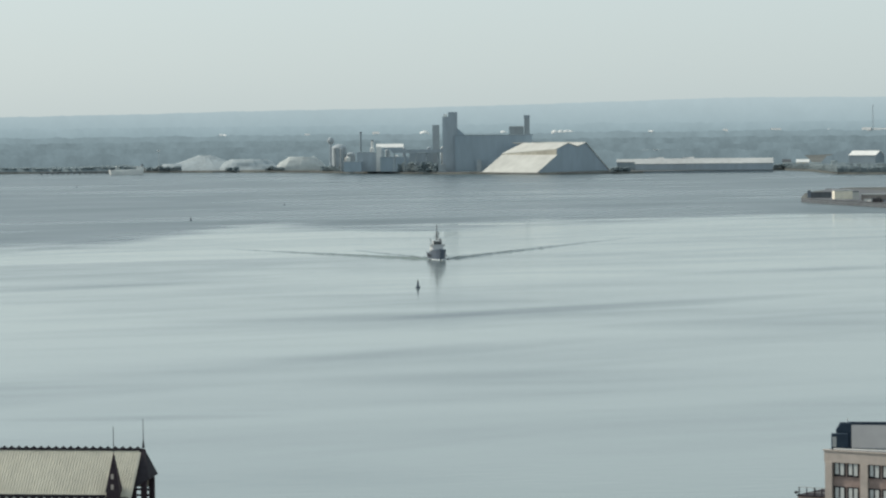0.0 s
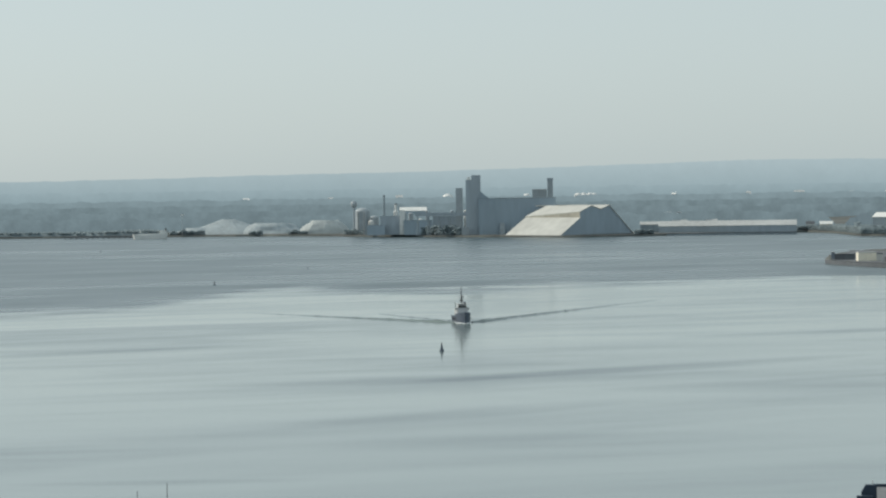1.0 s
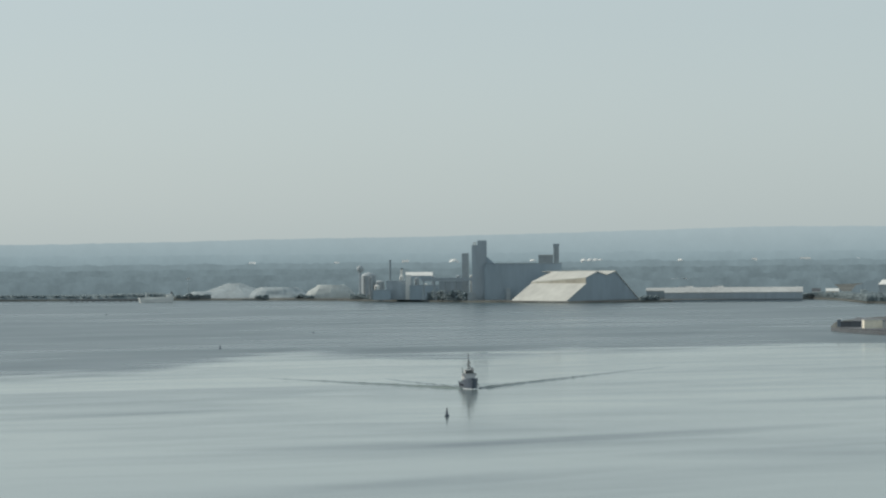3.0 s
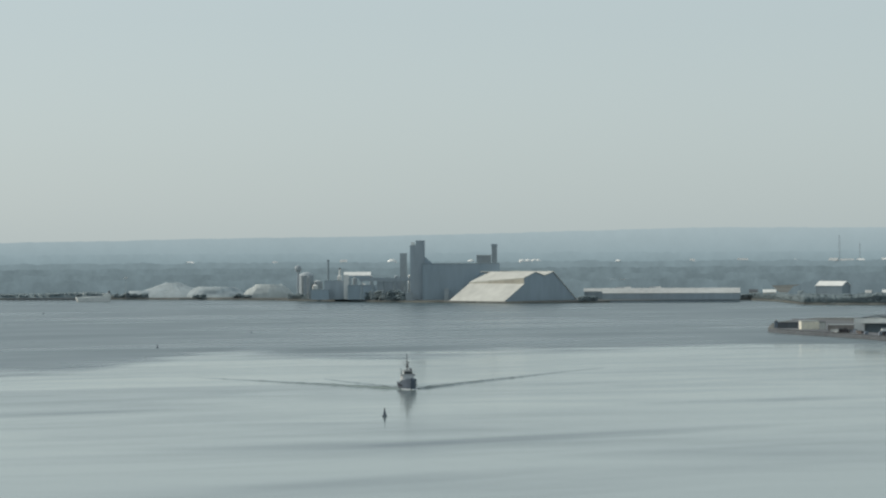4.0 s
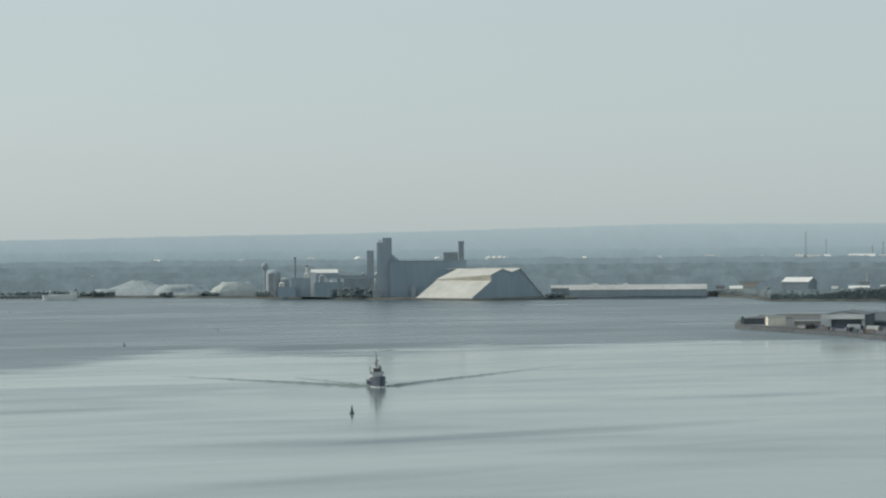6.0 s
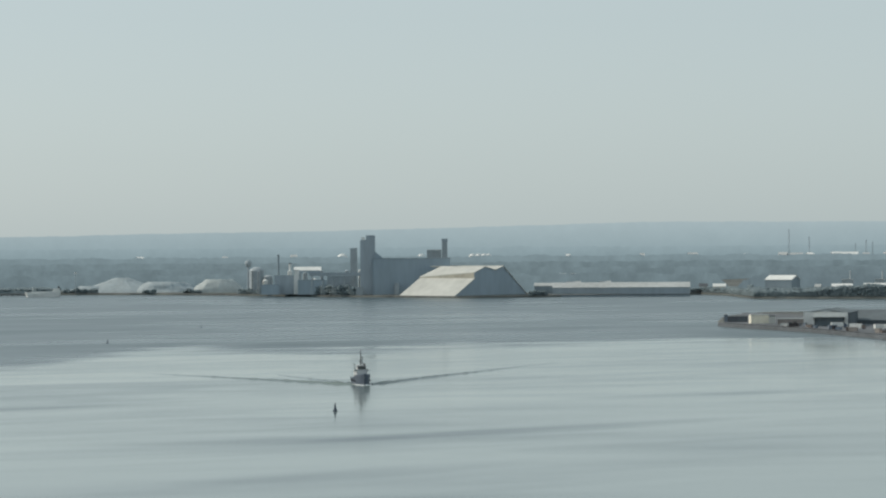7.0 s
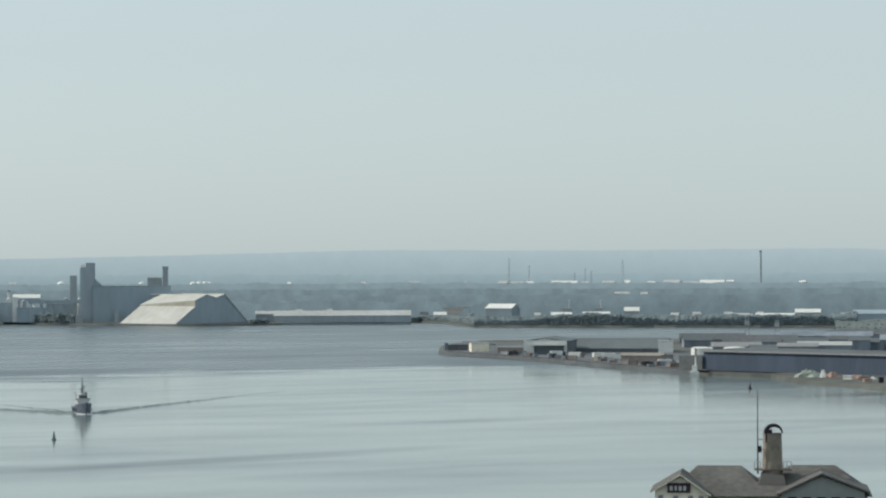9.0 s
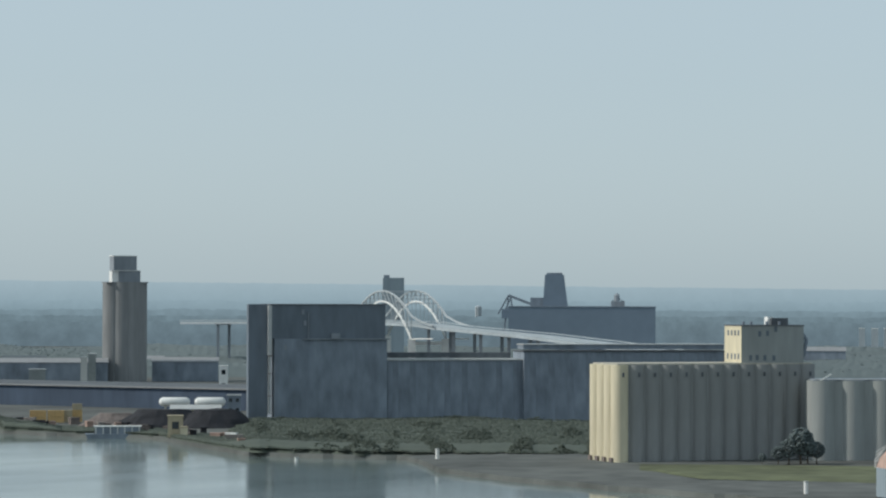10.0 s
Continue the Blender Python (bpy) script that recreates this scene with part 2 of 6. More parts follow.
M = {
    "water": water_surface("harbour_water", 0.075, 0.40, LANES),
    "wake": water_surface("wake_water", 0.16, 0.34),
    "foam": surface("foam", (0.75, 0.77, 0.76), 0.6, vary=0.15, scale=1.5),
    "earth": surface("earth_and_scrub", (0.108, 0.114, 0.106), 0.95, vary=0.45, scale=0.08, big=0.012, bump=0.5),
    "gravel": surface("quay_gravel", (0.128, 0.136, 0.146), 0.95, vary=0.3, scale=0.15, big=0.02),
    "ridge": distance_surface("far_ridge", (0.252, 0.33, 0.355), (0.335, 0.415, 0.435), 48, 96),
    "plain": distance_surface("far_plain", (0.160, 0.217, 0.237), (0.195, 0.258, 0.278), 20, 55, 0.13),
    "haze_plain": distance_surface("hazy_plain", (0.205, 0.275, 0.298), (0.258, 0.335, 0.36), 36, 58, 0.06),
    "belt": distance_surface("far_woods_glow", (0.130, 0.176, 0.193), (0.157, 0.211, 0.228), 10, 45, 0.2),
    "shore_belt": distance_surface("shore_woods_glow", (0.122, 0.164, 0.181), (0.146, 0.196, 0.213), 22, 42, 0.20),
    # leaf colours paled and blued for haze, more so farther off
    "leaf_mid": surface("lightly_hazed_foliage", (0.115, 0.140, 0.140), 0.9, vary=0.2, scale=0.06, big=0.01, island=0.4),
    "leaf_far": surface("hazed_foliage", (0.192, 0.236, 0.250), 0.9, vary=0.14, scale=0.06, big=0.01, island=0.4),
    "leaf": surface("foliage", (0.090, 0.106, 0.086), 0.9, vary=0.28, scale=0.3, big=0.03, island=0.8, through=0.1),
    "grass": surface("bank_grass", (0.108, 0.118, 0.066), 0.9, vary=0.45, scale=0.12, big=0.02, bump=0.3),
    "bark": surface("bark", (0.10, 0.08, 0.06), 0.9, scale=2),
    "concrete": surface("weathered_concrete", (0.40, 0.38, 0.32), 0.9, vary=0.22, scale=0.3, big=0.05, bump=0.05, stretch=(1, 1, 0.25)),
    # on the silo end and headhouse side this paler cream carries the sunlight
    "cream": surface("bright_cream_concrete", (0.60, 0.54, 0.39), 0.85, vary=0.18, scale=0.3, big=0.05, stretch=(1, 1, 0.2)),
    "tower_concrete": surface("stained_brown_concrete", (0.238, 0.243, 0.243), 0.9, vary=0.2, scale=0.3, big=0.05, stretch=(1, 1, 0.15)),
    "grey_concrete": surface("blue_grey_concrete", (0.25, 0.275, 0.30), 0.9, vary=0.2, scale=0.3, big=0.05, stretch=(1, 1, 0.2)),
    "galvanised": surface("galvanised_steel", (0.36, 0.40, 0.42), 0.7, vary=0.15, scale=0.3),
    # the same silo concrete with the front's shade put into its colour
    "shaded_cream": surface("shaded_cream_concrete", (0.278, 0.282, 0.275), 0.9, vary=0.16, scale=0.3, big=0.05, stretch=(1, 1, 0.2)),
    "slate": surface("sooty_steel_cladding", (0.208, 0.241, 0.280), 0.9, vary=0.30, scale=0.25, big=0.06, stretch=(1, 1, 0.45)),
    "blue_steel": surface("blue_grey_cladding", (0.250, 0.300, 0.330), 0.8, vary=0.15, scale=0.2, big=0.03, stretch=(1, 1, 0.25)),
    # far-shore walls: aerial haze is put into these two paler, bluer colours
    "hazed_steel": surface("hazed_blue_cladding", (0.335, 0.405, 0.455), 0.8, vary=0.10, scale=0.2, big=0.03, stretch=(1, 1, 0.25)),
    "hazed_concrete": surface("hazed_blue_concrete", (0.36, 0.41, 0.445), 0.9, vary=0.13, scale=0.3, big=0.05, stretch=(1, 1, 0.2)),
    "navy": surface("navy_wall_cladding", (0.060, 0.084, 0.124), 0.75, vary=0.25, scale=0.2, big=0.03, stretch=(1, 1, 0.25)),
    "tarp": surface("pale_bulk_roof", (0.50, 0.50, 0.465), 0.85, vary=0.14, scale=0.12, big=0.03, stretch=(1, 1, 0.3)),
    "white": surface("white_paint", (0.74, 0.74, 0.71), 0.6, vary=0.12, scale=0.3),
    "pale_roof": surface("pale_metal_roof", (0.45, 0.46, 0.45), 0.55, 0.0, vary=0.18, scale=0.2, big=0.03),
    "dark_roof": surface("dark_felt_roof", (0.115, 0.126, 0.136), 0.9, vary=0.3, scale=0.3, big=0.04),
    "gravel_heap": surface("limestone_heap", (0.34, 0.385, 0.40), 0.95, vary=0.2, scale=0.25, big=0.04, bump=0.3),
    "sand_heap": surface("pale_sand_heap", (0.47, 0.50, 0.49), 0.95, vary=0.15, scale=0.25, big=0.04, bump=0.2),
    "coal": surface("coal_stockpile", (0.032, 0.033, 0.038), 0.9, vary=0.3, scale=0.4, bump=0.2),
    "rust": surface("rusty_steel", (0.175, 0.148, 0.135), 0.85, vary=0.35, scale=0.6, big=0.1),
    "brick": surface("brown_brick", (0.33, 0.25, 0.22), 0.9, vary=0.2, scale=2.0, big=0.3),
    "sandstone": surface("tan_wall_panel", (0.47, 0.41, 0.365), 0.85, vary=0.14, scale=1.2, big=0.2),
    "tile_roof": surface("ribbed_tan_roof", (0.57, 0.535, 0.44), 0.75, vary=0.14, scale=1.0, big=0.15, stretch=(1, 1, 0.3)),
    "iron": surface("dark_ironwork", (0.030, 0.026, 0.032), 0.85, 0.0, vary=0.3, scale=2.0),
    "maroon": surface("maroon_timber", (0.042, 0.028, 0.036), 0.7, vary=0.3, scale=2.0),
    "black": surface("black_hull_paint", (0.088, 0.110, 0.142), 0.55, vary=0.25, scale=0.8),
    "boat_white": surface("weathered_white_paint", (0.48, 0.49, 0.49), 0.6, vary=0.15, scale=0.8),
    "yellow": surface("yellow_container_paint", (0.56, 0.38, 0.17), 0.7, vary=0.2, scale=0.6),
    "tan": surface("tan_siding", (0.42, 0.36, 0.25), 0.8, vary=0.15, scale=0.6),
    "silver": surface("bridge_steel_paint", (0.40, 0.43, 0.44), 0.6, vary=0.12, scale=0.4),
    "siding": surface("grey_green_siding", (0.26, 0.28, 0.27), 0.8, vary=0.15, scale=0.8, big=0.1),
    "cream_siding": surface("cream_gable_boards", (0.82, 0.77, 0.64), 0.8, vary=0.15, scale=0.8, big=0.1),
    "felt": surface("grey_felt_roof", (0.128, 0.150, 0.162), 0.9, vary=0.2, scale=0.2, big=0.03),
    "shingle": surface("weathered_shingles", (0.120, 0.117, 0.110), 0.9, vary=0.35, scale=1.2, big=0.15, bump=0.03),
    "grey_roof": surface("grey_metal_roof", (0.27, 0.275, 0.28), 0.7, vary=0.12, scale=0.5, big=0.1),
    "glass": surface("dark_glass", (0.02, 0.025, 0.03), 0.08, vary=0.1, spec=0.6),
    "blind": surface("pale_window_blind", (0.55, 0.56, 0.54), 0.7, vary=0.1, scale=2),
    "ore_blue": surface("sooty_blue_cladding", (0.185, 0.232, 0.285), 0.9, vary=0.08, scale=0.1, big=0.02),
    "soot": surface("sooty_dark_cladding", (0.150, 0.177, 0.206), 0.9, vary=0.22, scale=0.25, big=0.05, stretch=(1, 1, 0.3)),
    "grey_silo": surface("grey_silo_concrete", (0.30, 0.315, 0.305), 0.9, vary=0.16, scale=0.3, big=0.05, stretch=(1, 1, 0.2)),
    "plant_blue": surface("dark_blue_plant_cladding", (0.030, 0.048, 0.072), 0.7, vary=0.2, scale=1.0, big=0.2),
    "dusty_wall": surface("dusty_brown_wall", (0.30, 0.272, 0.25), 0.9, vary=0.2, scale=0.4, big=0.06),
    "pale_green": surface("pale_green_sheeting", (0.36, 0.40, 0.35), 0.8, vary=0.25, scale=0.6, big=0.1, bump=0.2),
    "pink_primer": surface("pink_primer", (0.40, 0.28, 0.23), 0.8, vary=0.3, scale=0.5, big=0.1),
    "stack_brick": surface("stack_brick", (0.235, 0.208, 0.172), 0.9, vary=0.3, scale=1.5, big=0.4),
}


# ---- mesh helpers ----
class Shape:
    """Gathers simple solids in metres for one mesh."""

    def __init__(self):
        self.v, self.f = [], []

    def add(self, verts, faces):
        k = len(self.v)
        self.v += [tuple(p) for p in verts]
        self.f += [tuple(k + i for i in q) for q in faces]
        return self

    def box(self, x, y, z, w, d, h, turn=0.0):
        """Centre x, y of the base at z; width, depth, height."""
        c, s = math.cos(radians(turn)), math.sin(radians(turn))
        pts = [(x + c * a * w / 2 - s * b * d / 2, y + s * a * w / 2 + c * b * d / 2, z + e * h) for e in (0, 1) for a, b in ((-1, -1), (1, -1), (1, 1), (-1, 1))]
        return self.add(pts, [(0, 3, 2, 1), (4, 5, 6, 7), (0, 1, 5, 4), (1, 2, 6, 5), (2, 3, 7, 6), (3, 0, 4, 7)])

    def tube(self, x, y, z, r, h, seg=16, top=None):
        top = r if top is None else top
        pts = [(x + q * math.cos(2 * math.pi * i / seg), y + q * math.sin(2 * math.pi * i / seg), zz) for q, zz in ((r, z), (top, z + h)) for i in range(seg)]
        faces = [(i, (i + 1) % seg, seg + (i + 1) % seg, seg + i) for i in range(seg)]
        return self.add(pts, faces + [tuple(range(seg))[::-1], tuple(range(seg, 2 * seg))])

    def slab(self, profile, y0, y1):
        """A profile in x, z pushed from y0 to y1."""
        k = len(profile)
        pts = [(x, y, z) for y in (y0, y1) for x, z in profile]
        faces = [(i, (i + 1) % k, k + (i + 1) % k, k + i) for i in range(k)]
        return self.add(pts, faces + [tuple(range(k))[::-1], tuple(range(k, 2 * k))])

    def slab_x(self, profile, x0, x1):
        """A profile in y, z pushed from x0 to x1."""
        k = len(profile)
        pts = [(x, y, z) for x in (x0, x1) for y, z in profile]
        faces = [(i, (i + 1) % k, k + (i + 1) % k, k + i) for i in range(k)]
        return self.add(pts, faces + [tuple(range(k))[::-1], tuple(range(k, 2 * k))])

    def beam(self, a, b, r, seg=4):
        a, b = Vector(a), Vector(b)
        q = (b - a).to_track_quat("Z", "Y").to_matrix()
        ring = [q @ Vector((r * math.cos(2 * math.pi * (i + 0.5) / seg), r * math.sin(2 * math.pi * (i + 0.5) / seg), 0)) for i in range(seg)]
        pts = [a + p for p in ring] + [b + p for p in ring]
        return self.add(pts, [(i, (i + 1) % seg, seg + (i + 1) % seg, seg + i) for i in range(seg)] + [tuple(range(seg))[::-1], tuple(range(seg, 2 * seg))])

    def spin(self, profile, seg=16, x=0.0, y=0.0):
        """A profile of radius, height turned round the upright through x, y."""
        k = len(profile)
        pts = [(x + r * math.cos(2 * math.pi * i / seg), y + r * math.sin(2 * math.pi * i / seg), z) for i in range(seg) for r, z in profile]
        return self.add(pts, [(i * k + j, ((i + 1) % seg) * k + j, ((i + 1) % seg) * k + j + 1, i * k + j + 1) for i in range(seg) for j in range(k - 1)])


def mesh_of(name, shape, material, smooth=False):
    me = bpy.data.meshes.new(name)
    me.from_pydata(shape.v, [], shape.f)
    me.materials.append(material)
    bm = bmesh.new()
    bm.from_mesh(me)
    bmesh.ops.recalc_face_normals(bm, faces=bm.faces)
    bm.to_mesh(me)
    bm.free()
    if smooth:
        me.polygons.foreach_set("use_smooth", [True] * len(me.polygons))
    return me


def part(name, shape, material, parent, label="", smooth=False):
    ob = new(name, mesh_of(name, shape, material, smooth) if isinstance(shape, Shape) else shape)
    ob.parent = parent
    return tagged(ob, label)


def thing(name, az, d, label, category, z=0.0, turn=0.0, group="", kind=""):
    """An Empty whose x runs to the right and whose y runs away, as seen from the window."""
    ob = new(name)
    ob.empty_display_size = 0.5
    ob.matrix_world = Matrix.Translation(polar(az, d, z)) @ pose(0, 0, 0, 0, 0, turn - az)
    return tagged(ob, label, category, group, kind)


def lerp_table(table, x):
    return float(np.interp(x, [a for a, _ in table], [b for _, b in table]))


# ---- ground, water and distance ----
FAR_SHORE = [(-180, 4200), (-40, 4200), (-12, 3700), (-6.2, 3600), (-4, 3520), (-1.5, 3340), (0.8, 3225), (2.2, 3240), (5.4, 3370), (5.9, 3300), (6.4, 3110), (9, 3070), (13.5, 3050), (40, 2900), (60, 2900), (180, 2900)]
POINT_NEAR = [(5.68, 2134), (6.0, 2088), (7.5, 1965), (9.0, 1815), (10.5, 1712), (10.9, 1688), (12.0, 1668), (12.3, 1600), (12.4, 1588), (14.1, 1494), (15.4, 1316), (16.5, 1290), (18.3, 1258), (18.6, 1226), (20, 1128), (22.0, 1108), (22.9, 1106), (23.3, 1078), (23.55, 1026), (24.9, 978), (27, 932), (29, 896), (33, 850), (45, 800), (60, 700)]
POINT_FAR = [(5.68, 2230), (6.0, 2330), (6.6, 2430), (11.6, 2480), (12.6, 2640), (13.4, 2900), (14, 3100), (60, 3100)]
HOME_SHORE = [(-180, 4000), (-90, 3000), (-60, 900), (-30, 450), (0, 447), (40, 450), (60, 600), (90, 3000), (180, 4000)]


def columns():
    outer = list(np.arange(-180, -12, 6.0)) + list(np.arange(-12, 34.01, 0.2)) + list(np.arange(36, 180.1, 6.0))
    return sorted(set(round(float(a), 3) for a in outer))


def build_ground():
    rows = []
    for az in columns():
        home, far = lerp_table(HOME_SHORE, az), lerp_table(FAR_SHORE, az)
        on_point = 5.65 <= az <= 60
        near, back = lerp_table(POINT_NEAR, az), lerp_table(POINT_FAR, az)
        near += 5 * noise.noise((az * 1.7, 0, 3)) + 2.5 * noise.noise((az * 6, 0, 3))
        far += 10 * noise.noise((az * 2.1, 0, 5))
        top = 2.6 if on_point else -4.0
        joined = back > far - 30
        line = [(5, 20.0), (home * 0.5, 14.0), (home - 30, 5.0), (home - 6, 3.0), (home, -4.0), (near - 4, -4.0), (near, top - 0.9 if on_point else -4)]
        for k in range(1, 14):
            line.append((near + (back - near) * k / 14, top + (0.15 * noise.noise((az * 3, k, 1)) if on_point else 0)))
        line += [(back, top), (back + 4, top if joined and on_point else -4.0), (far - 4, top if joined and on_point else -4.0), (far, 2.0)]
        for k in range(1, 9):
            s = k / 8
            line.append((far + (4930 - far) * s, 2.2 + 22 * s ** 1.5))
        line = [(max(d, 5), z) for d, z in line]
        for i in range(1, len(line)):
            if line[i][0] <= line[i - 1][0]:
                line[i] = (line[i - 1][0] + 0.5, line[i][1])
        rows.append([polar(az, d, z) for d, z in line])
    k = len(rows[0])
    s = Shape()
    s.v = [tuple(p) for r in rows for p in r]
    s.f = [(i * k + j, i * k + j + 1, (i + 1) * k + j + 1, (i + 1) * k + j) for i in range(len(rows) - 1) for j in range(k - 1)]
    s.f += [tuple(i * k for i in range(len(rows) - 1))]
    ob = new("ground", mesh_of("ground", s, M["earth"]))
    tagged(ob, "low earth and scrub shores round the harbour", "ground", kind="structure")


def build_water():
    s = Shape()
    ring = [0, 400, 700, 900, 1100, 1300, 1500, 1800, 2200, 2700, 3300, 4000, 4940]
    seg = 96
    s.v = [(0, 0, 0)] + [tuple(polar(360 * i / seg, r)) for r in ring[1:] for i in range(seg)]
    s.f = [(0, 1 + (i + 1) % seg, 1 + i) for i in range(seg)]
    s.f += [(1 + j * seg + i, 1 + j * seg + (i + 1) % seg, 1 + (j + 1) * seg + (i + 1) % seg, 1 + (j + 1) * seg + i) for j in range(len(ring) - 2) for i in range(seg)]
    ob = new("water", mesh_of("water", s, M["water"]))
    tagged(ob, "calm grey harbour water with wind-ruffled lanes", "water", kind="structure")


RIDGE = [(-180, 0.1), (-20, 0.08), (-9.4, 0.12), (-8.3, 0.13), (-4.1, 0.2), (-2.5, 0.21), (0, 0.255), (3.9, 0.35), (5.0, 0.36), (8.3, 0.34), (13.4, 0.37), (15.3, 0.27), (23.8, 0.2), (31.9, 0.14), (45, 0.1), (180, 0.1)]


def build_backdrop():
    level = lambda el: [(-180, el), (180, el)]
    # upright glowing strips stand in for the farther woods, plain and ridge
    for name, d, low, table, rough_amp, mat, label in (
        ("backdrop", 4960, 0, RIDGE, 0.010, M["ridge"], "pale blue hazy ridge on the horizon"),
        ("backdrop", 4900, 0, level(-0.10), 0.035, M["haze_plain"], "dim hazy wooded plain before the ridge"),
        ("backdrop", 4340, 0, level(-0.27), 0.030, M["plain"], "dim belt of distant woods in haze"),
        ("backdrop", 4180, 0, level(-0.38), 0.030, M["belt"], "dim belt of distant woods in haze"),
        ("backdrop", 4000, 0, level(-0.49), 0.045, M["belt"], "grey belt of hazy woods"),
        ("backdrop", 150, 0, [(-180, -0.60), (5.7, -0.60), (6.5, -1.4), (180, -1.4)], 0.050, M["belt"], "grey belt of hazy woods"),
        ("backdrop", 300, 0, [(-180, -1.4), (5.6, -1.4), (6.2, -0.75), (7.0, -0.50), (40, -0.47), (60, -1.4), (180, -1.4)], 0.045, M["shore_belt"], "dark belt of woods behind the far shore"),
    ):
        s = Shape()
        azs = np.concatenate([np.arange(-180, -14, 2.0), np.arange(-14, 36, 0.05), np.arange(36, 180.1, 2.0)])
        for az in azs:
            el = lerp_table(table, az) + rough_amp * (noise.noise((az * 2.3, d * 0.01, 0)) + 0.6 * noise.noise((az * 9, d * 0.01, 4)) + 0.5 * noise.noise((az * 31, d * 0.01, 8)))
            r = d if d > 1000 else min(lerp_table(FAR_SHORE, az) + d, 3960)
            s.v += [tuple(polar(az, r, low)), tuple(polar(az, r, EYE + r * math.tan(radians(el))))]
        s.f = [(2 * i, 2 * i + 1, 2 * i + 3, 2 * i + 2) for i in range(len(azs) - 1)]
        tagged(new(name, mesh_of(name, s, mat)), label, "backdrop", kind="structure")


build_ground()
build_water()
build_backdrop()


# ---- woods ----
def clump_base(seed, rough=0.42):
    """A small uneven ball of leaves, 20 corners or so, as arrays."""
    bm = bmesh.new()
    bmesh.ops.create_icosphere(bm, subdivisions=1, radius=1.0)
    rnd = random.Random(seed)
    pts = np.array([v.co[:] for v in bm.verts]) * np.array([[1 + rnd.uniform(-rough, rough)] for _ in bm.verts])
    faces = np.array([[v.index for v in f.verts] for f in bm.faces])
    bm.free()
    return pts, faces


CLUMPS = [clump_base(k) for k in range(6)]


def leaf_mesh(name, balls, material, canopies=()):
    """One mesh of many clumps: x, y, z, radius, height of each; and of closed canopies as grids."""
    vs, fs, k = [], [], 0
    for grid in canopies:
        grid = np.array(grid)
        a, b = grid.shape[:2]
        q = (np.arange(a - 1)[:, None] * b + np.arange(b - 1)[None, :]).ravel() + k
        vs.append(grid.reshape(-1, 3))
        fs += [np.stack([q, q + 1, q + b + 1], 1), np.stack([q, q + b + 1, q + b], 1)]
        k += a * b
    for i, (x, y, z, r, h) in enumerate(balls):
        p, f = CLUMPS[i % 6]
        a = (i * 2.39996) % 6.283
        c, s = math.cos(a), math.sin(a)
        q = np.stack([x + r * (p[:, 0] * c - p[:, 1] * s), y + r * (p[:, 0] * s + p[:, 1] * c), z + h * p[:, 2]], 1)
        vs.append(q)
        fs.append(f + k)
        k += len(p)
    me = bpy.data.meshes.new(name)
    me.from_pydata(np.concatenate(vs).tolist(), [], np.concatenate(fs).tolist())
    me.materials.append(material)
    me.polygons.foreach_set("use_smooth", [True] * len(me.polygons))
    return me


def far_height(az, d):
    far = lerp_table(FAR_SHORE, az)
    s = min(max((d - far) / (4930 - far), 0), 1)
    return 2.2 + 22 * s ** 1.5


def wood_top(az, d, tall, seed, rough=1.0):
    """Uneven height of the leaves over the ground."""
    x, y = d * radians(az), d
    big = noise.noise((x * 0.012, y * 0.012, seed))
    return tall * max(0.08, 0.62 + 0.5 * big + rough * (0.30 * noise.noise((x * 0.07, y * 0.05, seed + 3)) + 0.22 * noise.noise((x * 0.23, y * 0.12, seed + 6))))


def canopy(az0, az1, n, lines, tall, seed, base, rough=1.0):
    """A closed leaf roof: n bearings by the distances that lines(az) gives, ending on the ground."""
    rows = []
    for az in np.linspace(az0, az1, n):
        ds = lines(az)
        rows.append([tuple(polar(az, d, base(az, d) + (wood_top(az, d, tall, seed, rough) if 0 < k < len(ds) - 1 else -0.6))) for k, d in enumerate(ds)])
    return rows


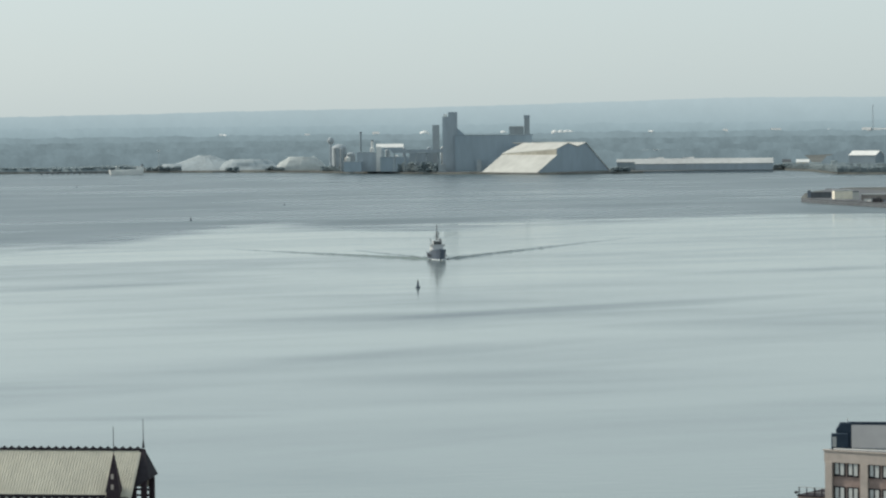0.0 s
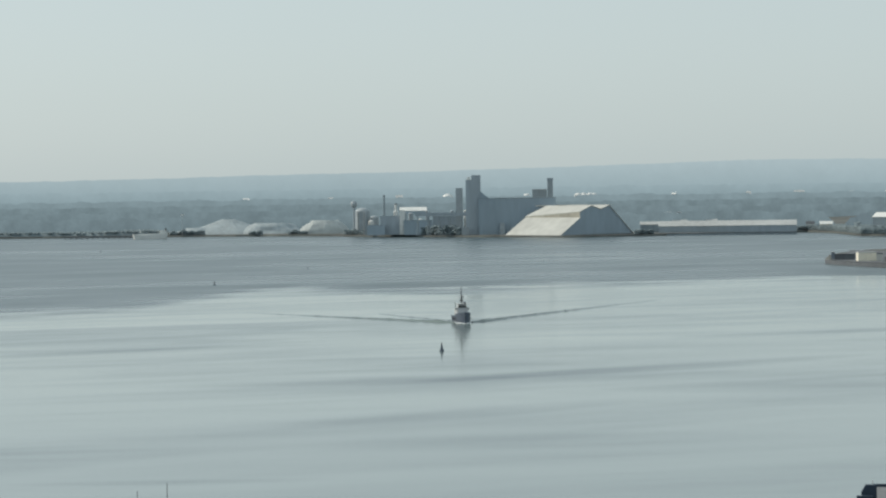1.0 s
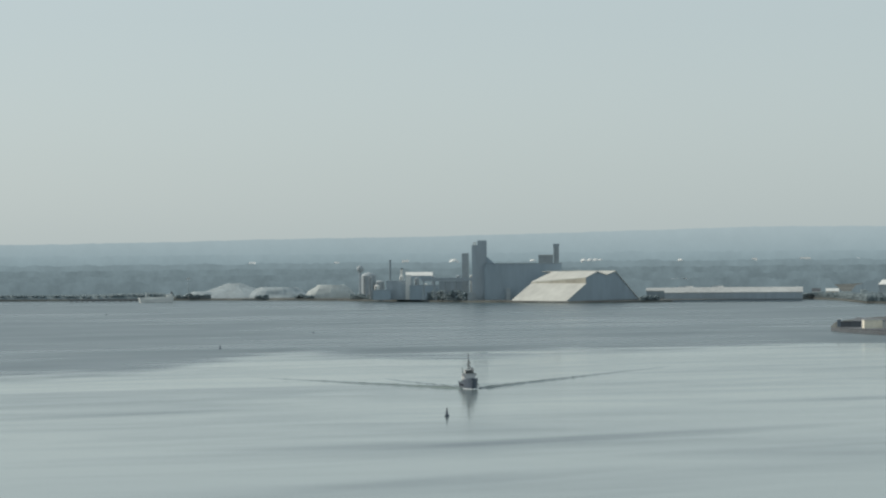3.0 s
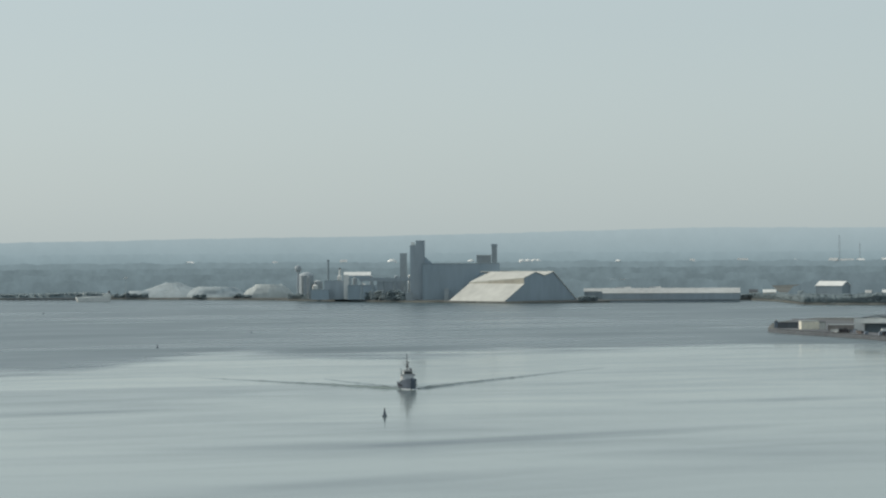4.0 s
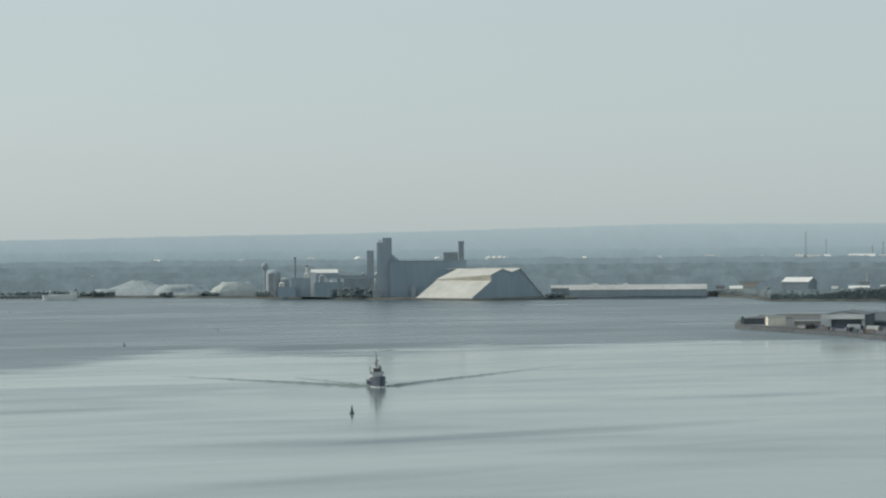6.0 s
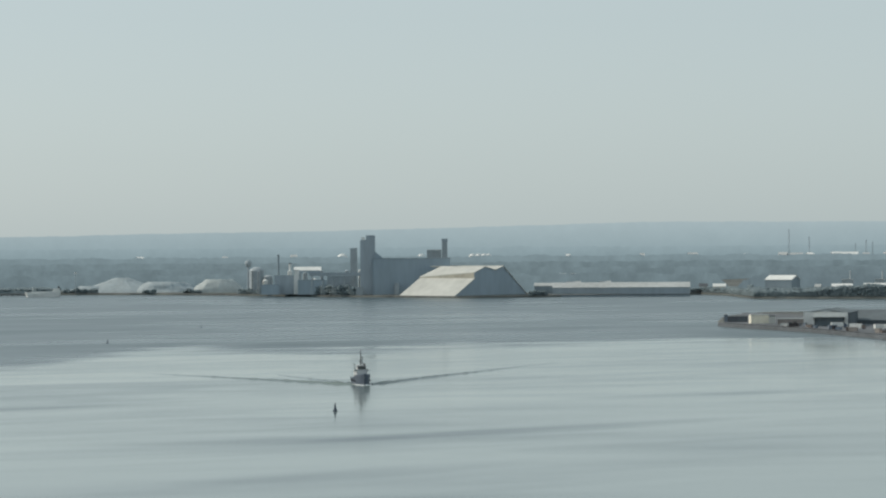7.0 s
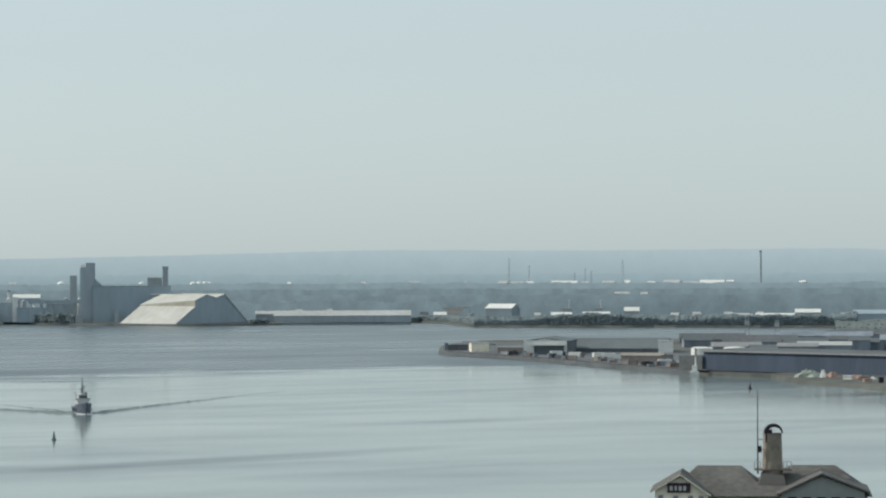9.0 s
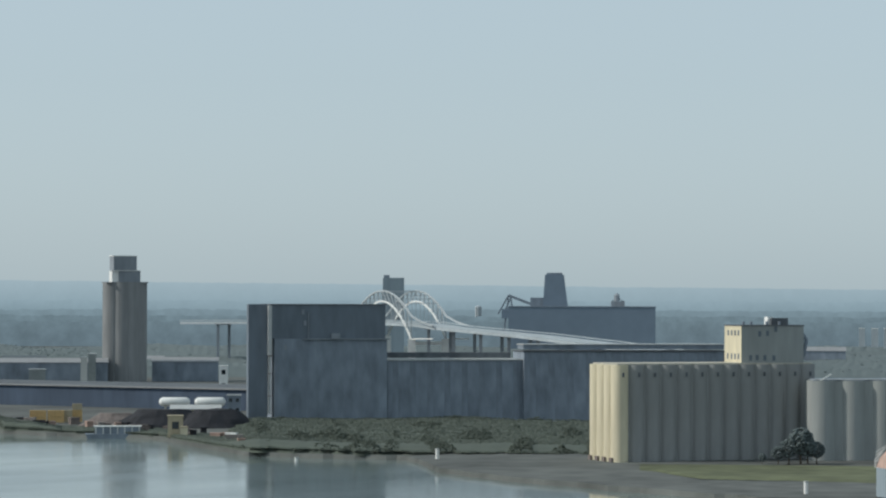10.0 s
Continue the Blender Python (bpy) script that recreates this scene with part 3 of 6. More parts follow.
def build_woods():
    rnd = random.Random(11)
    far_lines = lambda az: [lerp_table(FAR_SHORE, az) + q for q in (9, 11, 15, 20, 26, 33, 42, 52, 64, 80)]
    grids = [canopy(5.4, 6.3, 110, far_lines, 7.0, 2, far_height, 0.35), canopy(6.3, 13.6, 1100, far_lines, 12.5, 2, far_height, 0.5), canopy(-12, -6.7, 500, far_lines, 5.0, 2, far_height, 0.5)]
    balls = []
    for _ in range(16000):
        az = rnd.uniform(5.4, 13.6) if rnd.random() < 0.7 else rnd.uniform(-12, -6.7)
        d = lerp_table(FAR_SHORE, az) + rnd.uniform(10, 70)
        p = polar(az, d, far_height(az, d) + wood_top(az, d, 12.5 if az > 6.3 else 7.0 if az > 0 else 5.0, 2, 0.5) + 0.4)
        balls.append((p.x, p.y, p.z, rnd.uniform(0.7, 2.0), rnd.uniform(0.5, 1.5)))
    for _ in range(13000):  # leafy front of the woods
        az = rnd.uniform(5.4, 13.6)
        d = lerp_table(FAR_SHORE, az) + rnd.uniform(6.5, 10)
        top = wood_top(az, d, 12.5 if az > 6.3 else 7.0, 2, 0.5)
        p = polar(az, d, far_height(az, d) + top * rnd.random() ** 0.8)
        balls.append((p.x, p.y, p.z, rnd.uniform(0.5, 1.3), rnd.uniform(0.4, 1.0)))
    # bushes and trees round the stone docks and before the plant
    for az0, az1, count, tall in ((-6.65, -6.0, 500, 8.0), (-5.15, -4.9, 150, 6.0), (-4.4, -4.05, 250, 7.0), (-3.35, -2.75, 600, 9.0), (-2.85, -1.15, 4200, 17.0), (2.15, 2.5, 200, 8.0), (5.2, 6.3, 600, 8.0)):
        for _ in range(count):
            az = rnd.uniform(az0, az1)
            d = lerp_table(FAR_SHORE, az) + rnd.uniform(4, 16)
            lift = tall * (0.55 + 0.45 * noise.noise((az * 9, 0, 2))) * rnd.random() ** 0.7
            p = polar(az, d, far_height(az, d) + lift)
            balls.append((p.x, p.y, p.z, rnd.uniform(0.7, 1.7), rnd.uniform(0.5, 1.3)))
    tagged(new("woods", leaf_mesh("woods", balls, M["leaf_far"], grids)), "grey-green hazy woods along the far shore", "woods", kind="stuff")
    level = lambda az, d: 2.6
    lot_lines = lambda az: [2500 + 26 * q for q in range(24)] if az < 17 else [2120 + 34 * q for q in range(30)]
    grids = [canopy(13.2, 16.99, 360, lot_lines, 9.5, 5, level, 0.3), canopy(17.0, 33, 1300, lot_lines, 10.0, 5, level, 0.3)]
    balls = []
    for _ in range(4000):  # scrub and trees behind the sheds of the near point
        az = rnd.uniform(13.2, 33)
        d = rnd.uniform(2520, 3050) if az < 17 else rnd.uniform(2140, 3050)
        p = polar(az, d, 2.6 + wood_top(az, d, 9.7, 5, 0.3) - 0.3)
        balls.append((p.x, p.y, p.z, rnd.uniform(0.6, 1.5), rnd.uniform(0.3, 0.7)))
    tagged(new("scrub_woods", leaf_mesh("scrub_woods", balls, M["leaf_mid"], grids)), "grey-green trees and scrub behind the dock sheds", "woods", kind="stuff")
    deep = [(14.8, 30), (15.2, 46), (16.4, 40), (18.3, 42), (19.5, 70), (20, 240), (23, 300), (25, 262), (26.6, 262), (26.8, 90)]
    inner = lambda az: lerp_table(POINT_NEAR, az) + lerp_table([(14.8, 1), (22.9, 1), (23.3, 26), (23.55, 78), (24.9, 124), (27, 168)], az) + 5 * noise.noise((az * 3, 0, 2))
    bank_lines = lambda az: [inner(az) + lerp_table(deep, az) * q ** 1.3 for q in np.linspace(0, 1, 34)]
    tallness = lambda az: lerp_table([(14.8, 6.0), (16.0, 5.2), (16.5, 1.2), (19.5, 1.3), (20.2, 3.6), (24, 3.2), (27, 2.0)], az)
    grids = []
    rows = []
    for az in np.linspace(14.85, 26.75, 1500):
        ds = bank_lines(az)
        rows.append([tuple(polar(az, d, 2.3 + (wood_top(az, d, tallness(az), 9, 0.35) * min(1, 0.25 + 0.12 * k) if 0 < k < 33 else -0.8))) for k, d in enumerate(ds)])
    grids.append(rows)
    balls = []
    for _ in range(42000):  # low scrub on the bank below the dark elevator
        az = rnd.uniform(14.9, 26.7)
        q = rnd.random() ** 1.3
        d = inner(az) + lerp_table(deep, az) * q
        p = polar(az, d, 2.3 + wood_top(az, d, tallness(az), 9, 0.35) * min(1, 0.3 + 4 * q))
        balls.append((p.x, p.y, p.z, rnd.uniform(0.3, 0.9), rnd.uniform(0.1, 0.3)))
    for _ in range(26000):  # taller bushes in clumps
        az = rnd.uniform(19.6, 26.7)
        d = inner(az) + lerp_table(deep, az) * rnd.random()
        lump = noise.noise((az * 2.2, d * 0.012, 12)) + 0.4 * noise.noise((az * 7, d * 0.04, 15))
        if lump > 0.05:
            p = polar(az, d, 2.9 + min(2.8, 6 * lump) * rnd.random() ** 0.6)
            balls.append((p.x, p.y, p.z, rnd.uniform(0.25, 0.6), rnd.uniform(0.15, 0.4)))
    tagged(new("bank_scrub", leaf_mesh("bank_scrub", balls, M["leaf"], grids)), "low green scrub and brambles on the dock bank", "scrub", kind="stuff")


def tree(az, d, tall, seed, z=2.5):
    t = thing("tree", az, d, "broad dull green tree standing near the shore", "tree", z=z, group="trees along the shore")
    rnd = random.Random(seed)
    s = Shape().tube(0, 0, -0.5, tall * 0.035, tall * 0.55, 7, tall * 0.018)
    for k in range(4):
        a = k * 1.7 + seed
        s.beam((0, 0, tall * 0.3), (tall * 0.22 * math.cos(a), tall * 0.22 * math.sin(a), tall * 0.62), tall * 0.012)
    part("trunk", s, M["bark"], t)
    balls = []
    for _ in range(240):
        u, v = rnd.uniform(-1, 1), rnd.uniform(0, 6.283)
        q = math.sqrt(1 - u * u) * tall * 0.36 * rnd.uniform(0.55, 1)
        balls.append((q * math.cos(v), q * math.sin(v), tall * (0.62 + 0.33 * u), tall * rnd.uniform(0.03, 0.065), tall * rnd.uniform(0.025, 0.05)))
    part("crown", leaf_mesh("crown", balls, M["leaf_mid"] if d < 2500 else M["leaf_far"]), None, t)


build_woods()
rnd = random.Random(4)
for k in range(14):
    az = rnd.uniform(5.5, 13)
    tree(az, lerp_table(FAR_SHORE, az) + rnd.uniform(20, 70), rnd.uniform(7, 10), k)
for az, d, tall in ((15.9, 2050, 14), (16.2, 2070, 12), (30.2, 1044, 9.0), (30.42, 1044, 13.0), (30.0, 1043, 6.5), (29.7, 1042, 4.0), (30.72, 1046, 8.0), (30.55, 1044, 10)):
    tree(az, d, tall, int(az * 10))


# ---- far shore: bulk docks and the grain elevator ----
def heap(name, az, d, w, tall, material, label, deep=0.7, flat=0.12, seed=0, bulge=0.92, crumple=0.0):
    s = Shape()
    n, m = 28, 9
    for j in range(m):
        q = 1 - j / (m - 1)
        for i in range(n):
            a = 2 * math.pi * i / n
            r = (q * (1 - flat) + flat) * (1 + (0.14 + crumple) * noise.noise((math.cos(a) * 2, math.sin(a) * 2, seed + q * 2)))
            s.v.append((r * w / 2 * math.cos(a), r * w / 2 * deep * math.sin(a), tall * (1 - q) ** bulge * (1 + (0.08 + crumple) * noise.noise((a * (1 + 3 * crumple), q * 3, seed)))))
    s.f = [(j * n + i, j * n + (i + 1) % n, (j + 1) * n + (i + 1) % n, (j + 1) * n + i) for j in range(m - 1) for i in range(n)] + [tuple(range((m - 1) * n, m * n))]
    ob = new(name, mesh_of(name, s, material))
    ob.matrix_world = Matrix.Translation(polar(az, d, 2.0)) @ pose(0, 0, 0, 0, 0, -az)
    return tagged(ob, label, "stockpile")


def gable_shed(name, az, d, w, deep, eave, ridge, wall, roof, label, z=2.5, turn=0.0, along=True, doors=0, group="", category="shed"):
    """A shed with a pitched roof; its ridge runs along x, or along y."""
    t = thing(name, az, d, label, category, z=z, turn=turn, group=group)
    o = 0.5
    if along:
        part("wall", Shape().slab_x([(-deep / 2, 0), (deep / 2, 0), (deep / 2, eave), (0, ridge), (-deep / 2, eave)], -w / 2, w / 2), wall, t)
        for sgn in (-1, 1):
            part("roof", Shape().slab_x([(sgn * (deep / 2 + o), eave - 0.05), (0, ridge + 0.1), (0, ridge + 0.45), (sgn * (deep / 2 + o), eave + 0.3)], -w / 2 - o, w / 2 + o), roof, t)
    else:
        part("wall", Shape().slab([(-w / 2, 0), (w / 2, 0), (w / 2, eave), (0, ridge), (-w / 2, eave)], -deep / 2, deep / 2), wall, t)
        for sgn in (-1, 1):
            part("roof", Shape().slab([(sgn * (w / 2 + o), eave - 0.05), (0, ridge + 0.1), (0, ridge + 0.45), (sgn * (w / 2 + o), eave + 0.3)], -deep / 2 - o, deep / 2 + o), roof, t)
    for k in range(doors if d < 3000 else 0):
        x = -w / 2 + w * (k + 0.5) / doors
        part("door", Shape().box(x, -deep / 2 - 0.05, 0, min(5, w / doors * 0.6), 0.2, eave * 0.75), M["dark_roof"], t, "dark loading door")
    return t


def flat_block(name, az, d, w, deep, tall, wall, roof, label, z=2.5, turn=0.0, category="building", windows=0, floors=1, group=""):
    t = thing(name, az, d, label, category, z=z, turn=turn, group=group)
    part("wall", Shape().box(0, 0, 0, w, deep, tall), wall, t)
    part("roof", Shape().box(0, 0, tall, w + 0.4, deep + 0.4, 0.5), roof, t)
    for f in range(floors):
        for k in range(windows if d < 3000 else 0):
            part("window", Shape().box(-w / 2 + w * (k + 0.5) / windows, -deep / 2, tall * (f + 0.4) / floors, w / windows * 0.45, 0.15, tall / floors * 0.35), M["glass"] if d < 3000 else M["slate"], t)
    return t


def upright_tank(name, az, d, r, tall, material, label, z=2.5, dome=0.25, category="tank", group=""):
    t = thing(name, az, d, label, category, z=z, group=group)
    part("shell", Shape().spin([(r, 0), (r, tall)], 24), material, t, smooth=True)
    part("cap", Shape().spin([(r + 0.15, tall), (r * 0.8, tall + r * dome * 0.55), (r * 0.4, tall + r * dome * 0.9), (0.02, tall + r * dome)], 24), material, t, smooth=True)
    part("ladder", Shape().box(-r * 0.6, -r * 0.85, 0, 0.6, 0.3, tall), M["dark_roof"], t)
    return t


# jetty, moored ship and the stone heaps
t = thing("jetty", -7.99, 3560, "low dark timber jetty reaching into the water", "jetty")
part("deck", Shape().box(0, 0, 1.5, 80, 7, 1.2), M["dark_roof"], t)
for k in range(13):
    part("pile", Shape().tube(-38 + k * 6.3, -3, -3, 0.5, 4.6, 6), M["bark"], t)


def moored_ship():
    t = thing("cargo_ship", -7.01, 3480, "low white-hulled ship moored at the stone dock", "ship")
    s = Shape()
    out = [(-21, 0), (-19, -3.6), (-10, -5), (15, -5), (20, -4), (20, 4), (15, 5), (-10, 5), (-19, 3.6)]
    n = len(out)
    for z, k in ((-1, 0.9), (4.5, 1.0)):
        s.v += [(x * k, y * k, z + (2.2 if z > 0 and (x > 14) else 1.2 if z > 0 and x < -18 else 0)) for x, y in out]
    s.f = [(i, (i + 1) % n, n + (i + 1) % n, n + i) for i in range(n)] + [tuple(range(n))[::-1], tuple(range(n, 2 * n))]
    part("hull", s, M["white"], t)
    part("deckhouse", Shape().box(15, 0, 5.5, 8, 7, 4), M["white"], t)
    part("funnel", Shape().tube(17.5, 0, 9.5, 1.1, 3, 10), M["dark_roof"], t)
    part("mast", Shape().tube(-12, 0, 4.5, 0.25, 7, 6), M["white"], t)


moored_ship()
heap("limestone_stockpile", -5.53, 3650, 118, 17.5, M["gravel_heap"], "tall grey limestone heap beside the water", flat=0.14, seed=1, bulge=1.05)
heap("limestone_stockpile", -6.12, 3635, 62, 8, M["gravel_heap"], "low grey limestone heap leaning on a taller one", flat=0.4, seed=5)
heap("limestone_stockpile", -4.72, 3625, 84, 12.5, M["gravel_heap"], "long low grey limestone heap on the dock", flat=0.5, seed=2)
heap("sand_stockpile", -3.72, 3560, 62, 15.5, M["sand_heap"], "long pale rounded sand heap on the dock", deep=0.5, flat=0.5, seed=3, bulge=0.55)
t = thing("light_mast", -6.41, 3600, "tall light mast with a white lamp box", "light mast", z=2)
part("pole", Shape().tube(0, 0, 0, 0.35, 23, 8, 0.2), M["silver"], t)
part("lamp_box", Shape().box(0, 0, 23, 4, 1.5, 2), M["white"], t)


def water_tower():
    t = thing("water_tower", -3.16, 3500, "grey water tower with a round tank", "water tower", z=2.2)
    part("shaft", Shape().tube(0, 0, 0, 1.5, 31, 12, 1.2), M["hazed_concrete"], t)
    part("tank", Shape().spin([(1.3, 30), (3.4, 32), (3.8, 34.5), (3.3, 37), (0.05, 38.5)], 16), M["galvanised"], t, smooth=True)


water_tower()
upright_tank("storage_silo", -3.0, 3480, 8.5, 26, M["galvanised"], "pale concrete storage silo with a low dome", dome=0.5)
upright_tank("storage_silo", -2.78, 3470, 5, 19, M["galvanised"], "small pale concrete storage silo", dome=0.4)
for az, tall, r, m, l in ((-2.59, 44.5, 1.3, M["blue_steel"], "slim dark smokestack above the plant roofs"), (-2.37, 35, 1.6, M["white"], "short white smokestack above the plant roofs")):
    t = thing("smokestack", az, 3450, l, "smokestack", z=2.2)
    part("flue", Shape().tube(0, 0, 0, r, tall, 12, r * 0.75), m, t)
    part("rim", Shape().tube(0, 0, tall - 1.2, r * 0.95, 1.2, 12), M["dark_roof"], t)
gable_shed("plant_building", -2.04, 3560, 31, 18, 25, 29, M["hazed_steel"], M["white"], "plant building with a pale roof", doors=3, category="building")
flat_block("plant_building", -2.45, 3400, 26, 20, 21, M["hazed_concrete"], M["blue_steel"], "dull blue-grey plant building by the quay", windows=5, floors=3)
flat_block("plant_building", -1.95, 3380, 32, 18, 16, M["hazed_steel"], M["blue_steel"], "low dark plant building by the quay", windows=6, floors=2)
flat_block("plant_building", -1.45, 3370, 26, 18, 20, M["hazed_concrete"], M["blue_steel"], "blue-grey mill building by the quay", windows=5, floors=3)
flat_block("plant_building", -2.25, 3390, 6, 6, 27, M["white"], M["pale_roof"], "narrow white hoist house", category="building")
flat_block("plant_building", -2.75, 3385, 20, 14, 11, M["hazed_steel"], M["blue_steel"], "low dark shed at the water's edge", windows=4)


rnd = random.Random(9)
for k in range(14):
    az = -2.95 + k * 0.15 + rnd.uniform(-0.04, 0.04)
    m = (M["galvanised"], M["white"], M["hazed_concrete"])[k % 3]
    upright_tank("process_bin", az, 3420 + rnd.uniform(0, 40), rnd.uniform(1.4, 3.2), rnd.uniform(14, 27), m, "upright process bin among the plant buildings", z=2.2, dome=0.5, group="process bins")


def gallery():
    t = thing("conveyor_gallery", -1.44, 3345, "grey conveyor gallery on steel legs", "conveyor", z=2)
    part("housing", Shape().box(0, 0, 21.5, 66, 3.2, 3.6), M["hazed_concrete"], t)
    for k in range(6):
        x = -30 + k * 12
        part("trestle", Shape().beam((x - 1.5, -2, 0), (x, 0, 21.5), 0.4).beam((x + 1.5, 2, 0), (x, 0, 21.5), 0.4), M["blue_steel"], t)


gallery()


def far_elevator():
    t = thing("grain_elevator", -0.18, 3345, "tall dark blue-grey grain elevator with a headhouse tower", "grain elevator", z=2)
    deg = 3345 * radians(1)
    x = lambda az: (az + 0.18) * deg
    part("annex", Shape().box((x(-0.80) + x(0.66)) / 2, 8, 0, x(0.66) - x(-0.80), 30, 40), M["hazed_steel"], t)
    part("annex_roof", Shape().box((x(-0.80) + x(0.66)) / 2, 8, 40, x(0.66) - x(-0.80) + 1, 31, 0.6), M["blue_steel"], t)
    part("headhouse", Shape().box(x(-0.845), 4, 0, 10, 14, 66), M["hazed_concrete"], t)
    part("headhouse", Shape().box(x(-0.985), 3, 0, 6.4, 12, 61), M["hazed_concrete"], t)
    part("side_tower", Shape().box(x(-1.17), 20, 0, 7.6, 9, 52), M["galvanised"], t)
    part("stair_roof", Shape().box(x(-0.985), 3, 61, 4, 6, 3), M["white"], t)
    part("ramp_roof", Shape().slab([(x(-0.76), 40), (x(-0.60), 40), (x(-0.76), 48)], -4, 12), M["hazed_steel"], t)
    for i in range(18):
        part("pilaster", Shape().box(x(-0.78) + i * (x(0.64) - x(-0.78)) / 17, -7.1, 0, 0.9, 0.3, 40), M["hazed_steel"], t)
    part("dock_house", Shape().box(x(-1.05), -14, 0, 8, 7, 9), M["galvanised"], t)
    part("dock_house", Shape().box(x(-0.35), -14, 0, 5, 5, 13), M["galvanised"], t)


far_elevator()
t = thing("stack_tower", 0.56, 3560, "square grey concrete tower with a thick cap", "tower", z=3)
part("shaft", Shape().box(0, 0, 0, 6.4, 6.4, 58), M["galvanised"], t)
part("cap", Shape().box(0, 0, 58, 7.2, 7.2, 3), M["hazed_concrete"], t)
flat_block("plant_building", 0.36, 3570, 17, 16, 48, M["galvanised"], M["pale_roof"], "tan plant block behind the elevator", windows=4, floors=4)


def bulk_shed():
    """The long bulk store: it runs back to the left, its dark gable towards the right."""
    t = thing("bulk_storage_shed", 0.745, 3238, "pale-roofed bulk storage shed with a dark gable end", "storage shed", z=1.5, turn=45)
    g, long = 113.0, 84.0
    # x across the gable, y back along the ridge
    base = [(0, 0), (0.27 * g, 19), (0.27 * g, 25.2), (0.42 * g, 31.5), (0.55 * g, 27.5), (0.67 * g, 31.8), (0.80 * g, 20.5), (1.0 * g, 0)]
    part("gable_wall", Shape().slab(base, 0.3, 14), M["hazed_steel"], t)
    part("rear_block", Shape().slab([(0, 0), (0.27 * g, 18.8), (0.80 * g, 18.8), (g, 0)], 14.1, long), M["hazed_steel"], t)
    for (x0, z0), (x1, z1), inset, drop, nm in ((base[0], base[1], 0, 0, "lower_roof"), (base[2], base[3], 16, 5.4, "upper_roof"), (base[3], base[4], 16, 0, "upper_roof"), (base[4], base[5], 16, 0, "upper_roof"), (base[5], base[7], 0, 0, "lower_roof")):
        low = [(x0 - 0.6, -0.6, z0), (x1 + 0.2, -0.6, z1), (x1 + 0.2, long - inset, z1), (x0 - 0.6, long + 0.6, z0 - drop)]
        s = Shape().add(low + [(x, y, z + 0.7) for x, y, z in low], [(0, 3, 2, 1), (4, 5, 6, 7), (0, 1, 5, 4), (1, 2, 6, 5), (2, 3, 7, 6), (3, 0, 4, 7)])
        part(nm, s, M["tarp"], t)
    part("clerestory_wall", Shape().slab_x([(0.2, 18.8), (long, 18.8), (long, 20.0), (0.2, 25.2)], 0.27 * g - 0.5, 0.27 * g - 0.1), M["concrete"], t, "yellowish clerestory wall")
    for k in range(4):
        part("seam", Shape().beam((0.4, 12 + k * 20, 0.6), (0.27 * g, 12 + k * 20, 19.6), 0.2), M["tarp"], t)


bulk_shed()
gable_shed("dock_shed", 3.9, 3330, 150, 30, 7.2, 12.4, M["hazed_concrete"], M["pale_roof"], "very long low dock shed with a pale roof", z=1.8, doors=14)
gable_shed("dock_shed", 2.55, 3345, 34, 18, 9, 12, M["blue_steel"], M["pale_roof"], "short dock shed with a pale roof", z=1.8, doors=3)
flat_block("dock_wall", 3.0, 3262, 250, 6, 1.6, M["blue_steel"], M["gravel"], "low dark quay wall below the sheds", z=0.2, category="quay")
flat_block("plant_building", 3.1, 3480, 46, 14, 20, M["hazed_concrete"], M["pale_roof"], "pale hazy block behind the long shed", windows=8, floors=2)
gable_shed("white_roof_shed", 6.94, 3190, 30, 22, 16, 20.5, M["blue_steel"], M["white"], "dark shed with a bright white roof", z=2.2, turn=-24)
gable_shed("low_shed", 8.05, 3180, 21, 14, 9, 11.5, M["hazed_concrete"], M["white"], "low shed with a bright roof edge", z=2.2, doors=2)
gable_shed("low_shed", 8.71, 3180, 28, 14, 8.5, 12, M["hazed_concrete"], M["white"], "low shed with a bright roof edge", z=2.2, doors=3)
gable_shed("low_shed", 9.38, 3330, 16, 12, 10.5, 14.5, M["galvanised"], M["white"], "small shed with a sunlit white roof", z=2.5)
gable_shed("low_shed", 11.39, 3150, 28, 14, 8, 10.5, M["white"], M["pale_roof"], "white shed with a pale roof", z=2.2, doors=3)
gable_shed("low_shed", 12.08, 3150, 40, 14, 8, 10.5, M["hazed_concrete"], M["white"], "long low shed with a bright roof", z=2.2, doors=4)
gable_shed("low_shed", 12.69, 3180, 26, 14, 11, 14.5, M["galvanised"], M["white"], "pale shed with a bright roof", z=2.2, doors=2)
gable_shed("low_shed", 13.9, 3220, 40, 14, 9, 13, M["hazed_steel"], M["hazed_steel"], "dull blue-roofed shed among trees", z=2.2, doors=2)
gable_shed("low_shed", 5.75, 3400, 14, 10, 6, 9, M["tan"], M["white"], "small harbour house with a white wall", z=2.2)
gable_shed("low_shed", 5.45, 3420, 9, 8, 6, 9, M["white"], M["dark_roof"], "small white harbour house", z=2.2)
for az, w in ((8.15, 12), (8.75, 10)):
    flat_block("plant_building", az, 3230, w, 8, 15, M["galvanised"], M["pale_roof"], "pale upright plant house with a vent tower", windows=3, floors=3)
    t = thing("vent_mast", az + 0.05, 3231, "pale vent mast above the plant roof", "mast", z=2.2)
    part("pole", Shape().tube(0, 0, 0, 1.0, 25, 8, 0.6), M["silver"], t)
for az, d, r in ((0.12, 4365, 5), (0.42, 4365, 6), (1.09, 4365, 5.0), (1.20, 4365, 5.0), (1.31, 4365, 5.0), (1.39, 4365, 4.5), (-1.38, 4365, 7)):
    upright_tank("white_tank", az, d, r, 22, M["white"], "white domed storage tank beyond the woods", z=18, dome=0.6, group="white tanks beyond the woods")
rnd = random.Random(17)
